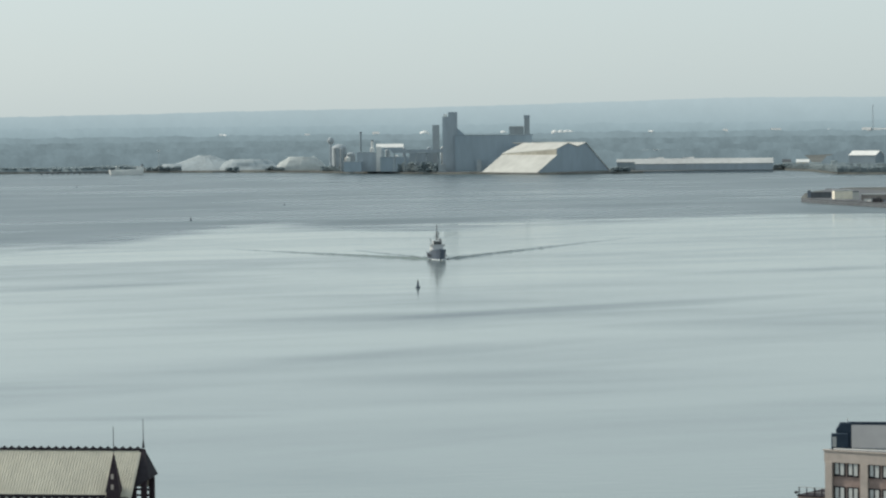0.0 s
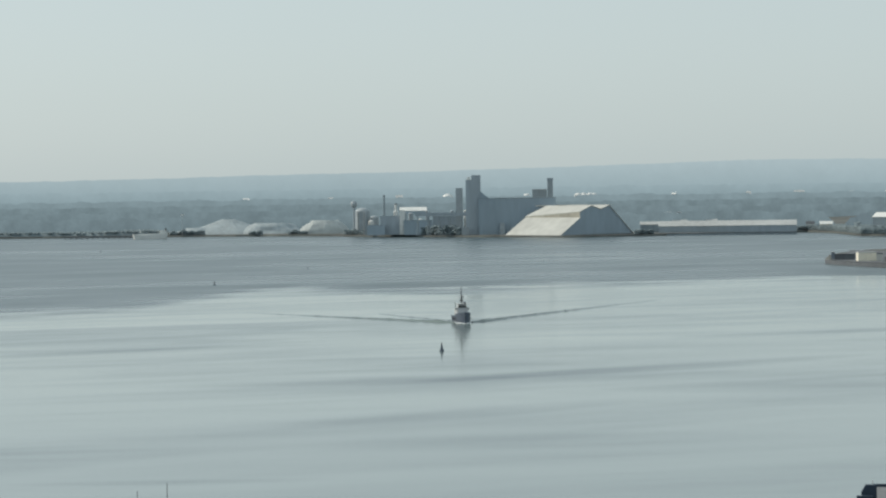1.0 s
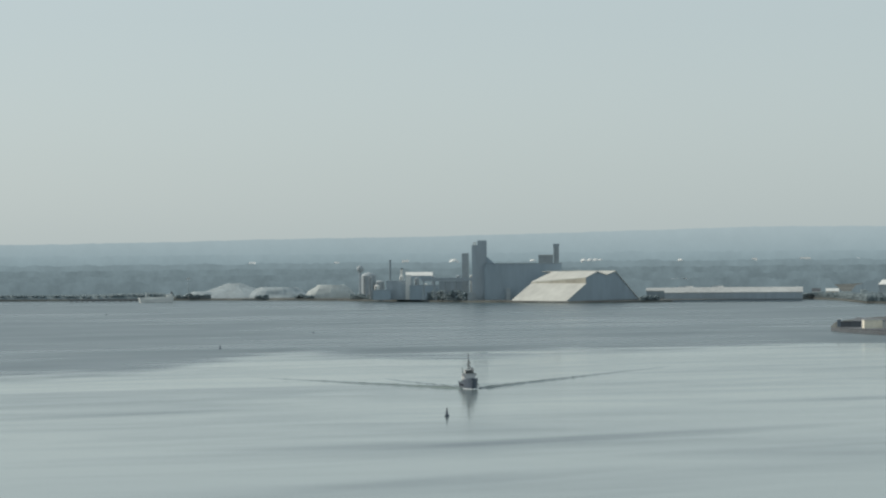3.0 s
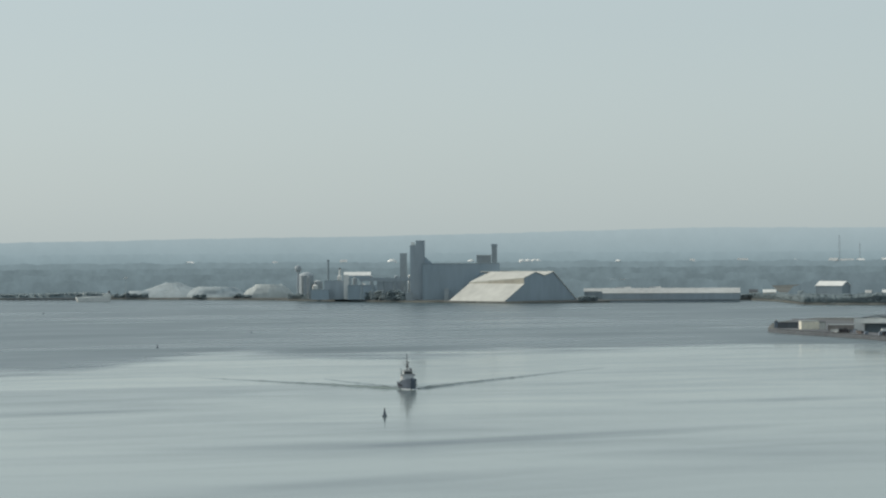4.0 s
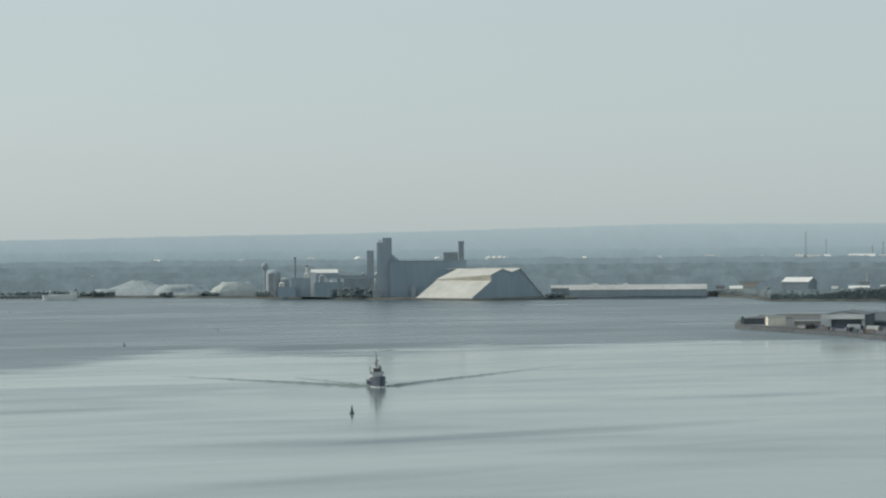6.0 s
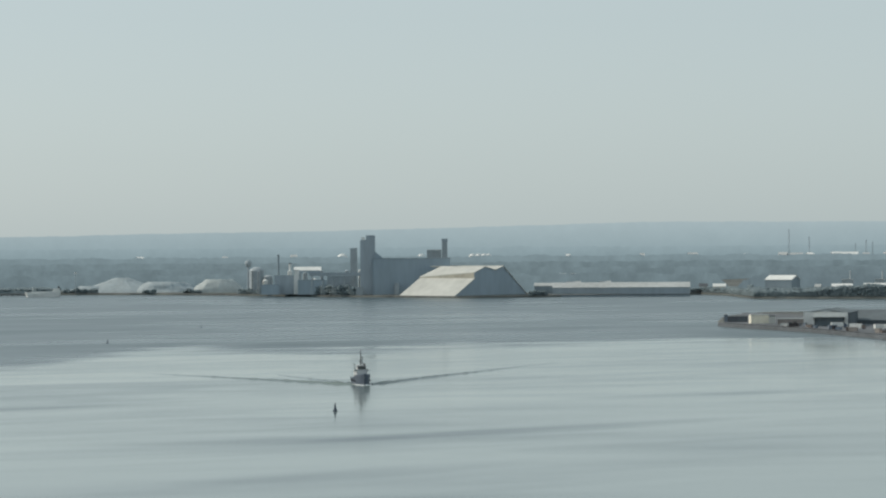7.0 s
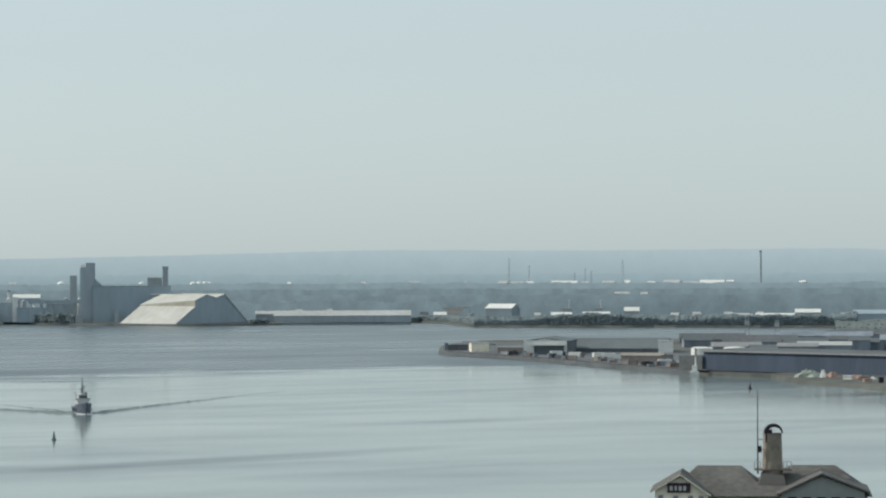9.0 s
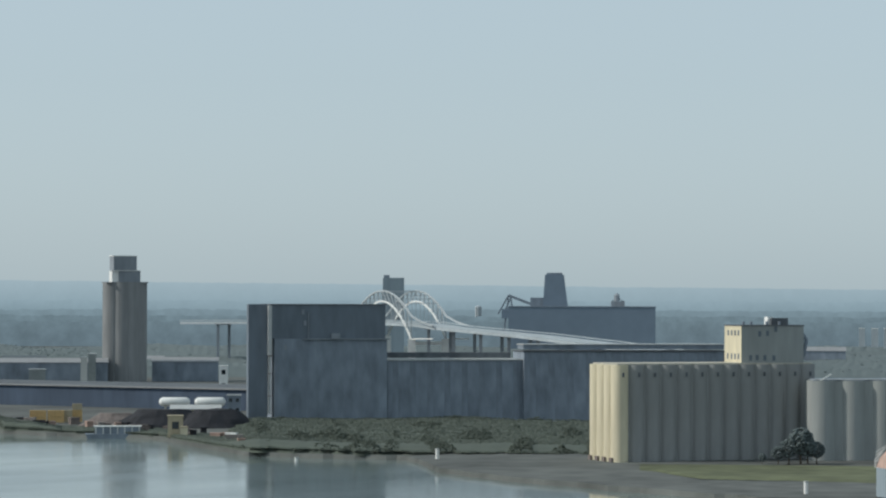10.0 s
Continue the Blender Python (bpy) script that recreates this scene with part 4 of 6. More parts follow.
for az, w in ((5.22, 9), (5.3, 6), (6.25, 5), (6.95, 12), (7.2, 18), (7.45, 8), (7.95, 14), (8.2, 22), (8.5, 9), (8.95, 18), (9.3, 7), (9.75, 10), (10.15, 24), (10.5, 30), (10.9, 34), (11.24, 10), (-2.3, 9), (-5.2, 8), (4.3, 6), (-3.6, 6), (2.9, 5), (12.6, 8), (15.1, 7)):
    gable_shed("distant_hall", az, 4358, w, 16, 25 + rnd.uniform(-1.2, 0.4), 27.6 + rnd.uniform(-1.2, 1.2), M["galvanised"], M["white"] if w % 3 else M["pale_roof"], "pale hall far beyond the woods", z=14, category="building", group="distant pale halls", turn=rnd.uniform(-15, 15))
for az, w, z in ((9.2, 20, 17), (9.62, 9, 16.5), (3.0, 16, 12), (3.6, 12, 12), (7.6, 6, 10), (10.2, 8, 10), (10.6, 7, 11), (11.2, 8, 11), (11.8, 6, 11), (13.4, 10, 10)):
    gable_shed("distant_hall", az, 4100 if z > 15 else lerp_table(FAR_SHORE, az) + 140, w, 10, z - 2.5, z, M["galvanised"], M["pale_roof"], "pale hall among the hazy woods", z=2.5 if z < 15 else 11, category="building", group="distant pale halls", turn=rnd.uniform(-15, 15))


def lattice_mast(az, d, top, w, z=18):
    t = thing("lattice_mast", az, d, "slim grey lattice mast on the horizon", "mast", z=z, group="distant masts")
    h = top - z
    for sx, sy in ((-1, -1), (1, -1), (1, 1), (-1, 1)):
        part("leg", Shape().beam((sx * w, sy * w, 0), (sx * w * 0.4, sy * w * 0.4, h), 0.16), M["galvanised"], t)
    n = 8
    for k in range(n):
        q0, q1 = w * (1 - 0.6 * k / n), w * (1 - 0.6 * (k + 1) / n)
        part("brace", Shape().beam((-q0, -q0, h * k / n), (q1, -q1, h * (k + 1) / n), 0.13).beam((q0, q0, h * k / n), (-q1, q1, h * (k + 1) / n), 0.13), M["galvanised"], t)


for az, top, w in ((7.06, 75.7, 1.5), (7.44, 64.5, 1.2), (8.5, 60, 1.6), (8.62, 57, 1.0), (9.21, 72.0, 2.4), (8.3, 55, 1.0)):
    lattice_mast(az, 4400, top, w)
t = thing("smokestack", 11.81, 4365, "very tall slim brown smokestack beyond the woods", "smokestack", z=16)
part("flue", Shape().tube(0, 0, 0, 1.9, 69, 12, 1.3), M["galvanised"], t)
part("rim", Shape().tube(0, 0, 67, 1.7, 2, 12), M["dark_roof"], t)


# ---- the near point: pier, sheds and terminal ----
def quay():
    """Sheet piling along the tip of the point, panel by panel."""
    t = thing("quay", 8, 1900, "rusty grey sheet-pile quay along the pier", "quay", kind="structure")
    inv = t.matrix_world.inverted()
    last = None
    azs = np.arange(5.74, 10.6, 0.12)
    for az in azs:
        p = inv @ polar(az, lerp_table(POINT_NEAR, az) - 3.5, 0)
        if last is not None:
            a, b = last, p
            way = (b - a)
            turn = math.degrees(math.atan2(way.y, way.x))
            c = (a + b) / 2
            part("sheet_pile", Shape().box(c.x, c.y, -2, way.length + 0.3, 1.6, 4.6, turn), M["dark_roof"], t)
        last = p


quay()


def apron():
    """Gravel and worn paving behind the quay."""
    s = Shape()
    azs = np.linspace(5.85, 10.8, 30)
    for az in azs:
        near = lerp_table(POINT_NEAR, az)
        s.v += [tuple(polar(az, near - 2, 2.85)), tuple(polar(az, near + (90 if az < 6.1 else 330), 2.85))]
    s.f = [(2 * i, 2 * i + 1, 2 * i + 3, 2 * i + 2) for i in range(len(azs) - 1)]
    tagged(new("pavement", mesh_of("pavement", s, M["gravel"])), "worn grey gravel yard behind the quay", "pavement", kind="structure")


apron()
flat_block("pier_house", 6.09, 2122, 14, 8, 4.3, M["dark_roof"], M["dark_roof"], "low dark steel pier store", z=2.2)
flat_block("pier_house", 6.49, 2090, 12.5, 9, 5.8, M["cream_siding"], M["pale_roof"], "plain cream pier house", z=2.6, turn=10)
flat_block("pier_house", 6.74, 2080, 4, 5, 5.2, M["tarp"], M["dark_roof"], "small pale hut beside the pier house", z=2.6)
flat_block("pier_house", 7.10, 2058, 18, 7, 3.8, M["dusty_wall"], M["pale_roof"], "low dusty brown pier store with a pale roof", z=2.6, turn=-8)
flat_block("beacon_hut", 5.87, 2132, 2.4, 2.4, 5.6, M["slate"], M["white"], "small dark beacon hut at the pier tip", z=2.2)
for k in range(5):
    az = 6.98 + k * 0.09
    flat_block("crate_stack", az, 2026 - k * 4, 2.4, 3, 1.6 + 0.6 * (k % 3), M["slate"] if k % 2 else M["rust"], M["dark_roof"], "dark stack of crates on the pier", z=2.6, category="crates", group="crates on the pier")


def pier_warehouse():
    t = thing("pier_warehouse", 7.74, 2010, "dark-roofed pier warehouse with a pale front and open bay", "warehouse", z=2.6, turn=-7)
    part("front_wall", Shape().box(0, 0, 6.6, 29, 1, 2.9).box(-11.0, 0, 0, 7, 1, 6.6).box(13.5, 0, 0, 2, 1, 6.6), M["white"], t)
    part("bay", Shape().box(2.5, 3.0, 0, 21, 1, 6.6), M["blue_steel"], t, "dark open bay")
    part("wall", Shape().box(-14, 30, 0, 1, 59, 8.6).box(14, 30, 0, 1, 59, 8.6), M["felt"], t)
    part("canopy", Shape().box(2.5, -3.0, 6.3, 22, 6, 0.4), M["pale_roof"], t)
    part("roof", Shape().slab([(-15, 8.6), (0, 10.8), (15, 8.6), (15, 9.2), (0, 11.5), (-15, 9.2)], 0.6, 60), M["felt"], t)


pier_warehouse()
gable_shed("pier_warehouse", 9.1, 2090, 72, 60, 2.6, 9.0, M["felt"], M["felt"], "long dark-roofed pier warehouse", z=2.6, turn=-6)
flat_block("pier_house", 10.02, 2050, 10, 14, 8, M["white"], M["pale_roof"], "pale gable block at the end of the warehouse", z=2.6)
gable_shed("pier_shed", 9.6, 1835, 26, 9, 4.4, 5.8, M["dusty_wall"], M["dusty_wall"], "long dusty brown shed on the pier edge", z=2.6, turn=-12)
flat_block("pier_house", 10.05, 1815, 7, 7, 5, M["dusty_wall"], M["dark_roof"], "small brown hut on the pier", z=2.6, windows=2)


rnd = random.Random(41)
for k in range(40):  # goods and gear lying about the pier
    az = rnd.uniform(6.9, 10.45)
    d = lerp_table(POINT_NEAR, az) + rnd.uniform(6, 34)
    m, lab = ((M["slate"], "grey steel bin on the pier"), (M["dusty_wall"], "brown stack of timber on the pier"), (M["coal"], "black covered stack on the pier"), (M["rust"], "rusty skip on the pier"), (M["pale_roof"], "pale crate on the pier"))[rnd.choice((0, 0, 1, 1, 2, 3, 3, 4))]
    w, deep, tall = rnd.uniform(1.5, 6), rnd.uniform(1.5, 3), rnd.uniform(0.8, 2.6)
    t = thing("goods_stack", az, d, lab, "goods", z=2.85, turn=rnd.uniform(-40, 40), group="goods on the pier")
    part("stack", Shape().box(0, 0, 0.15, w, deep, tall), m, t)
    part("pallet", Shape().box(0, 0, 0, w * 1.05, deep * 1.05, 0.15), M["bark"], t)


def truck(az, d, turn, cab):
    t = thing("truck", az, d, "parked lorry with a white box body on the pier", "truck", z=2.6, turn=turn, group="lorries on the pier")
    part("box_body", Shape().box(0, 0, 1.1, 8, 2.5, 2.6), M["white"], t)
    part("cab", Shape().box(5.2, 0, 0.7, 2.0, 2.4, 2.2), cab, t)
    for x in (-2.8, -1.6, 5.2):
        for y in (-1.15, 1.15):
            part("wheel", Shape().slab([(x + 0.5 * math.cos(a * 0.7854), 0.5 + 0.5 * math.sin(a * 0.7854)) for a in range(8)], y - 0.15, y + 0.15), M["black"], t)


for k, (az, d) in enumerate(((7.95, 1975), (8.3, 1945), (8.95, 1925), (9.15, 1890), (10.0, 1790), (10.35, 1770), (8.75, 1930))):
    truck(az, d, (10, -20, 5, 0, 15, -10, 30)[k], M["rust"] if k % 2 else M["navy"])


def tug():
    t = thing("harbour_tug", 10.56, 1694, "small white harbour boat moored under the wharf", "boat")
    s = Shape()
    out = [(-2.6, -4), (2.6, -4), (2.2, 3), (0, 5.5), (-2.2, 3)]
    for z, k in ((-0.5, 0.85), (2.4, 1.0)):
        s.v += [(x * k, y * k, z) for x, y in out]
    s.f = [(i, (i + 1) % 5, 5 + (i + 1) % 5, 5 + i) for i in range(5)] + [(4, 3, 2, 1, 0), (5, 6, 7, 8, 9)]
    part("hull", s, M["white"], t)
    part("wheelhouse", Shape().box(0, -0.5, 2.4, 3, 3.4, 3.2), M["white"], t)
    part("mast", Shape().tube(0.6, 0, 5.6, 0.5, 5, 8, 0.2), M["white"], t)


tug()


def terminal():
    """The navy terminal shed, very long, with a pale low roof."""
    a, b = polar(10.75, 1712), polar(20.3, 1500)
    t = thing("terminal_shed", 10.75, 1712, "very long navy terminal shed with a pale roof edge", "warehouse", z=2.4)
    way = b - a
    t.matrix_world = Matrix.Translation((a.x, a.y, 2.4)) @ pose(0, 0, 0, 0, 0, math.degrees(math.atan2(way.y, way.x)))
    n = 12
    step = way.length / n
    for k in range(n):
        x = step * (k + 0.5)
        part("wall_panel", Shape().box(x, 0, 0, step - 0.3, 1.2, 10.5), M["navy"], t)
        part("pilaster", Shape().box(step * k, -0.4, 0, 0.4, 0.5, 10.4), M["navy"], t)
        part("roof_panel", Shape().slab_x([(-1.5, 10.6), (30, 11.6), (60, 10.6), (60, 11.2), (30, 12.2), (-1.5, 11.3)], step * k + 0.1, step * (k + 1) - 0.1), M["dark_roof"], t)
    part("fascia", Shape().box(way.length / 2, -1.7, 10.5, way.length, 0.5, 0.8), M["grey_roof"], t, "pale roof edge")
    part("end_wall", Shape().box(0.6, 30, 0, 1.2, 60, 10.5), M["navy"], t)
    part("back_wall", Shape().box(way.length / 2, 59, 0, way.length, 1.2, 10.5), M["navy"], t)
    part("lean_to", Shape().box(-9, 10, 0, 18, 24, 8.0), M["dark_roof"], t)


terminal()
for az, d, w, tall, m in ((12.5, 1790, 24, 13.5, M["grey_roof"]), (13.0, 1800, 32, 14.0, M["pale_roof"])):
    gable_shed("yard_shed", az, d + 40, w, 14, tall - 3.5, tall - 1.5, M["blue_steel"], m, "yard shed with a pale roof behind the terminal", z=2.6, group="yard sheds", doors=1)
for az, r in ((10.7, 6.4), (11.32, 7.0)):
    upright_tank("white_tank", az, 1815, r, 9.6, M["white"], "low white round tank behind the terminal", z=2.6, dome=0.12, group="low white tanks")
for az, d, w, tall, m in ((11.7, 2180, 60, 9, M["dark_roof"]), (13.0, 2250, 70, 10, M["slate"]), (14.6, 2050, 40, 12, M["blue_steel"]), (14.0, 2350, 70, 9, M["dark_roof"]), (10.9, 2330, 50, 7, M["dark_roof"])):
    gable_shed("yard_shed", az, d, w, 30, tall - 3, tall, M["slate"], m, "wide dark-roofed yard shed behind the terminal", z=2.6, group="yard sheds", doors=4)
rnd = random.Random(33)
for k in range(20):
    az = 10.8 + k * 0.42 + rnd.uniform(-0.15, 0.15)
    d = rnd.uniform(2080, 2480) if az > 13 else rnd.uniform(1900, 2380)
    gable_shed("yard_shed", az, d, rnd.uniform(14, 42), 16, rnd.uniform(4, 7), rnd.uniform(7.5, 9.5), M["slate"], (M["felt"], M["grey_roof"], M["dark_roof"], M["felt"])[k % 4], ("low yard shed with a grey felt roof", "low yard shed with a grey roof", "low yard shed with a dark roof", "low yard shed with a grey felt roof")[k % 4], z=2.6, group="yard sheds", turn=rnd.uniform(-8, 8))
gable_shed("transit_shed", 16.25, 2000, 76, 26, 13.0, 15.5, M["slate"], M["grey_roof"], "long transit shed with a pale roof edge", z=2.6)
gable_shed("transit_shed", 18.8, 2030, 44, 26, 13.0, 15.5, M["slate"], M["grey_roof"], "transit shed with a pale roof edge beside the tower", z=2.6)
flat_block("yard_house", 16.90, 1960, 4.3, 6, 17, M["tarp"], M["pale_roof"], "narrow cream hoist house", z=2.6)
flat_block("yard_house", 17.05, 1985, 5, 6, 19, M["siding"], M["white"], "grey-green hoist house with a white top", z=2.6)
flat_block("yard_house", 16.03, 1725, 9.4, 8, 15, M["siding"], M["pale_roof"], "pale green-grey yard house", z=2.6)
flat_block("yard_house", 19.52, 1775, 5.2, 5, 15.8, M["white"], M["white"], "small white roof house", z=2.6, windows=1, floors=2)
t = gable_shed("yard_shed", 14.75, 1780, 17, 12, 12.5, 15.5, M["white"], M["white"], "white shed with two dark doorways", z=2.6, group="yard sheds", doors=2)
for az, d, h in ((11.55, 2500, 18), (12.11, 2500, 15)):
    t = thing("quay_crane", az, d, "grey quay crane with a raised jib", "crane", z=2.4)
    part("tower", Shape().beam((-2, 0, 0), (-0.8, 0, h), 0.5).beam((2, 0, 0), (0.8, 0, h), 0.5).box(0, 0, h * 0.6, 4, 4, 3), M["silver"], t)
    part("jib", Shape().beam((0, 0, h * 0.7), (4, 0, h + 4), 0.4), M["slate"], t)
    part("base", Shape().box(0, 0, 0, 9, 6, 2.2), M["white"], t)


def concrete_tower():
    t = thing("silo_tower", 17.66, 2010, "tall brown-grey concrete silo tower with stacked headhouses", "silo tower", z=2.4, turn=14)
    for x, y in ((-7.6, 0), (7.6, 0), (0, 3), (-2.6, -2.6), (2.6, -2.6)):
        part("silo", Shape().tube(x, y, 0, 7.3, 66, 24), M["tower_concrete"], t)
    part("collar", Shape().box(0, 0, 65.4, 28, 15, 0.8), M["tower_concrete"], t)
    part("lower_headhouse", Shape().box(2.0, 0, 66.2, 14.4, 10, 7.6), M["grey_concrete"], t)
    # added white block: the sun on the headhouse's left face, as colour
    part("lit_side_block", Shape().box(-7.5, 0, 66.2, 4.4, 8, 7.2), M["white"], t, "white block standing for the headhouse's sunlit side")
    part("upper_headhouse", Shape().box(-1.2, 0, 73.8, 15.6, 11, 9.2), M["grey_concrete"], t)
    part("headhouse_roof", Shape().box(-1.2, 0, 83.0, 16.2, 11.6, 0.6), M["white"], t)
    part("ledge", Shape().box(0.5, 0, 73.4, 17, 11, 0.5), M["white"], t)


concrete_tower()


# ---- yard on the bank ----
def container(az, d, w, m, label, z=2.6, turn=0.0):
    t = thing("container", az, d, label, "container", z=z, turn=turn, group="yard containers")
    part("shell", Shape().box(0, 0, 0, w, 2.5, 2.7), m, t)
    part("door", Shape().box(-w / 2, 0, 0.15, 0.15, 2.3, 2.4), M["tan"], t)
    n = max(3, int(w / 1.2))
    for k in range(n):
        part("rib", Shape().box(-w / 2 + w * (k + 0.5) / n, -1.3, 0.1, w / n * 0.4, 0.1, 2.5), m, t)


for az, z in ((16.05, 2.6), (16.05, 5.35), (16.38, 2.6), (16.38, 5.35)):
    container(az, 1370, 7.4, M["yellow"], "yellow shipping container in the yard", z)
container(16.6, 1372, 4.2, M["tan"], "tan shipping container in the yard", 2.6)
container(16.6, 1372, 4.2, M["tan"], "tan shipping container stacked in the yard", 5.35)
container(16.78, 1376, 4.4, M["yellow"], "yellow shipping container in the yard", 2.6)
container(16.78, 1376, 4.4, M["yellow"], "yellow shipping container in the yard", 5.35)
container(16.78, 1376, 4.4, M["tan"], "tan container on top of a stack", 8.1)


def bullet_tank(az):
    t = thing("bullet_tank", az, 1360, "long white gas tank on saddles", "tank", z=2.6, group="white gas tanks")
    n = 14
    s = Shape()
    ring = [(-7, 0.05), (-6.6, 1.3), (-5.4, 2.05), (5.4, 2.05), (6.6, 1.3), (7, 0.05)]
    for x, r in ring:
        s.v += [(x, r * math.cos(2 * math.pi * i / n), 9.6 + r * math.sin(2 * math.pi * i / n)) for i in range(n)]
    s.f = [(j * n + i, j * n + (i + 1) % n, (j + 1) * n + (i + 1) % n, (j + 1) * n + i) for j in range(5) for i in range(n)]
    part("vessel", s, M["white"], t, smooth=True)
    for x in (-4, 4):
        part("saddle", Shape().box(x, 0, 0, 1.0, 3, 8.2), M["concrete"], t)


bullet_tank(18.60)
bullet_tank(19.27)
heap("coal_stockpile", 18.4, 1330, 44, 8, M["coal"], "low black coal heap in the yard", deep=0.5, flat=0.5, seed=8)
heap("coal_stockpile", 19.4, 1315, 36, 8.5, M["coal"], "black coal heap with a flat top", deep=0.5, flat=0.5, seed=9)
heap("scrap_stockpile", 17.5, 1340, 34, 6, M["rust"], "brown scrap heap in the yard", deep=0.5, flat=0.4, seed=10)
gable_shed("yard_shed", 19.0, 1345, 22, 8, 6.8, 8.4, M["tan"], M["pale_roof"], "low tan shed before the gas tanks", z=2.6, group="yard sheds")
flat_block("yard_house", 19.72, 1340, 6, 6, 13, M["slate"], M["pale_roof"], "dark pump house with a pale frame", z=2.6, windows=2, floors=3)
flat_block("yard_house", 18.62, 1240, 6.2, 6, 8.5, M["tan"], M["tan"], "weathered tan boat house at the water", z=2.0, windows=1)
flat_block("yard_house", 18.78, 1232, 3, 4, 5, M["cream"], M["tan"], "small cream hut beside the boat house", z=1.2)


def barge():
    t = thing("work_barge", 17.58, 1272, "dark work barge with a pale deckhouse moored at the bank", "barge")
    part("hull", Shape().slab([(-14.5, 2.0), (-13, -0.8), (13, -0.8), (14.5, 2.0)], -4, 4), M["slate"], t)
    part("deckhouse", Shape().box(-1, 0, 2, 19, 5, 2.9), M["slate"], t)
    part("house_roof", Shape().box(-1, 0, 4.9, 20, 5.8, 0.4), M["white"], t)
    for k in range(7):
        part("post", Shape().box(-10 + k * 3, -2.9, 2, 0.35, 0.35, 2.9), M["white"], t)
    part("winch", Shape().tube(11, 0, 2, 1, 2.2, 10), M["rust"], t)


barge()
rnd = random.Random(21)
for k in range(8):
    az = 13.5 + k * 0.2 + rnd.uniform(-0.1, 0.1)
    d = lerp_table(POINT_NEAR, az) + 22 + rnd.uniform(0, 24)
    m, lab = ((M["white"], "white equipment box on the spit"), (M["rust"], "rusty steel box on the spit"), (M["pink_primer"], "pink-primed steel box on the spit"), (M["coal"], "dark bin on the spit"))[k % 4]
    flat_block("yard_box", az, d, rnd.uniform(2, 6), 3, rnd.uniform(0.9, 2.4), m, m, lab, z=2.4, category="yard box", group="boxes on the spit", turn=rnd.uniform(-30, 30))
heap("scrap_stockpile", 12.70, 1612, 13.5, 3.6, M["pale_green"], "crumpled pale green sheeting heap on the spit", deep=0.6, flat=0.35, seed=31, crumple=0.38, bulge=0.7)
heap("scrap_stockpile", 12.97, 1606, 3.6, 3.9, M["white"], "upright white scrap pile on the spit", deep=0.8, flat=0.3, seed=33, crumple=0.38, bulge=0.8)
heap("scrap_stockpile", 13.15, 1604, 7.5, 2.8, M["pink_primer"], "pink and rusty scrap pile on the spit", deep=0.7, flat=0.4, seed=35, crumple=0.38, bulge=0.7)
heap("scrap_stockpile", 13.60, 1580, 9, 2.2, M["pink_primer"], "low pink scrap pile on the spit", deep=0.6, flat=0.5, seed=37, crumple=0.38, bulge=0.7)
heap("scrap_stockpile", 13.85, 1570, 7, 1.8, M["white"], "low white rubble pile on the spit", deep=0.6, flat=0.5, seed=39, crumple=0.38, bulge=0.7)
flat_block("yard_house", 14.72, 1500, 10, 8, 5.4, M["rust"], M["pale_roof"], "brown boat house with a pale roof on the spit", z=2.2)
for k in range(34):  # gear and scrap in the yard by the water
    az = rnd.uniform(15.6, 19.9)
    d = lerp_table(POINT_NEAR, az) + rnd.uniform(22, 70)
    m, lab = ((M["coal"], "black bin in the yard"), (M["dusty_wall"], "brown crate in the yard"), (M["rust"], "rusty steel box in the yard"), (M["pink_primer"], "pink-primed steel box in the yard"), (M["white"], "white box in the yard"))[rnd.choice((0, 0, 1, 1, 2, 2, 3, 4))]
    flat_block("yard_box", az, d, rnd.uniform(1.5, 7), rnd.uniform(1.5, 3), rnd.uniform(0.8, 2.6), m, m, lab, z=2.5, category="yard box", group="boxes in the yard", turn=rnd.uniform(-30, 30))


# ---- grain elevators on the near point ----
def dark_elevator():
    t = thing("grain_elevator", 21.5, 1375, "abandoned dark grain elevator with a tall flat headhouse", "grain elevator", z=2.4, turn=11)
    part("headhouse", Shape().box(0, 14, 38, 52.5, 30, 15.2), M["soot"], t)
    part("headhouse_roof", Shape().box(0, 14, 53.2, 53.2, 30.8, 0.5), M["dark_roof"], t)
    part("ledge", Shape().box(8, -1.6, 37.6, 40, 1.4, 0.5), M["grey_concrete"], t)
    part("core", Shape().box(1, 13.8, 0, 52, 30.2, 38), M["slate"], t)
    for k in range(9):
        part("silo", Shape().tube(-22.2 + k * 5.85, 1.45, 0, 2.9, 37.6, 16), M["slate"], t)
    part("stair_tower", Shape().box(-32.2, 3.6, 0, 8.8, 5, 53.6), M["soot"], t)
    # added strip: sunlight on the tower's edge is put into its pale colour
    part("lit_edge_strip", Shape().box(-27.0, 1.0, 4, 1.0, 3, 26).box(-27.0, 1.0, 30, 1.7, 4, 23.0), M["pale_roof"], t, "pale strip standing for the sunlit edge")
    for z, w in ((30, 0.5), (22, 0.35), (12, 0.35)):
        part("beam", Shape().box(-27.2, -2.2, z, 2.0, 0.6, w), M["rust"], t)
    for x, z in ((-12, 49), (-11, 44), (-20, 33)):
        part("hatch", Shape().box(x, -1.2, z, 1.2, 0.5, 2.2), M["grey_concrete"], t)
    part("leg_housing", Shape().box(3, -1.8, 38, 4, 2, 2.4), M["grey_concrete"], t)
    part("downpipe", Shape().tube(-9.5, -1.4, 38, 0.25, 12, 6), M["grey_concrete"], t)


dark_elevator()


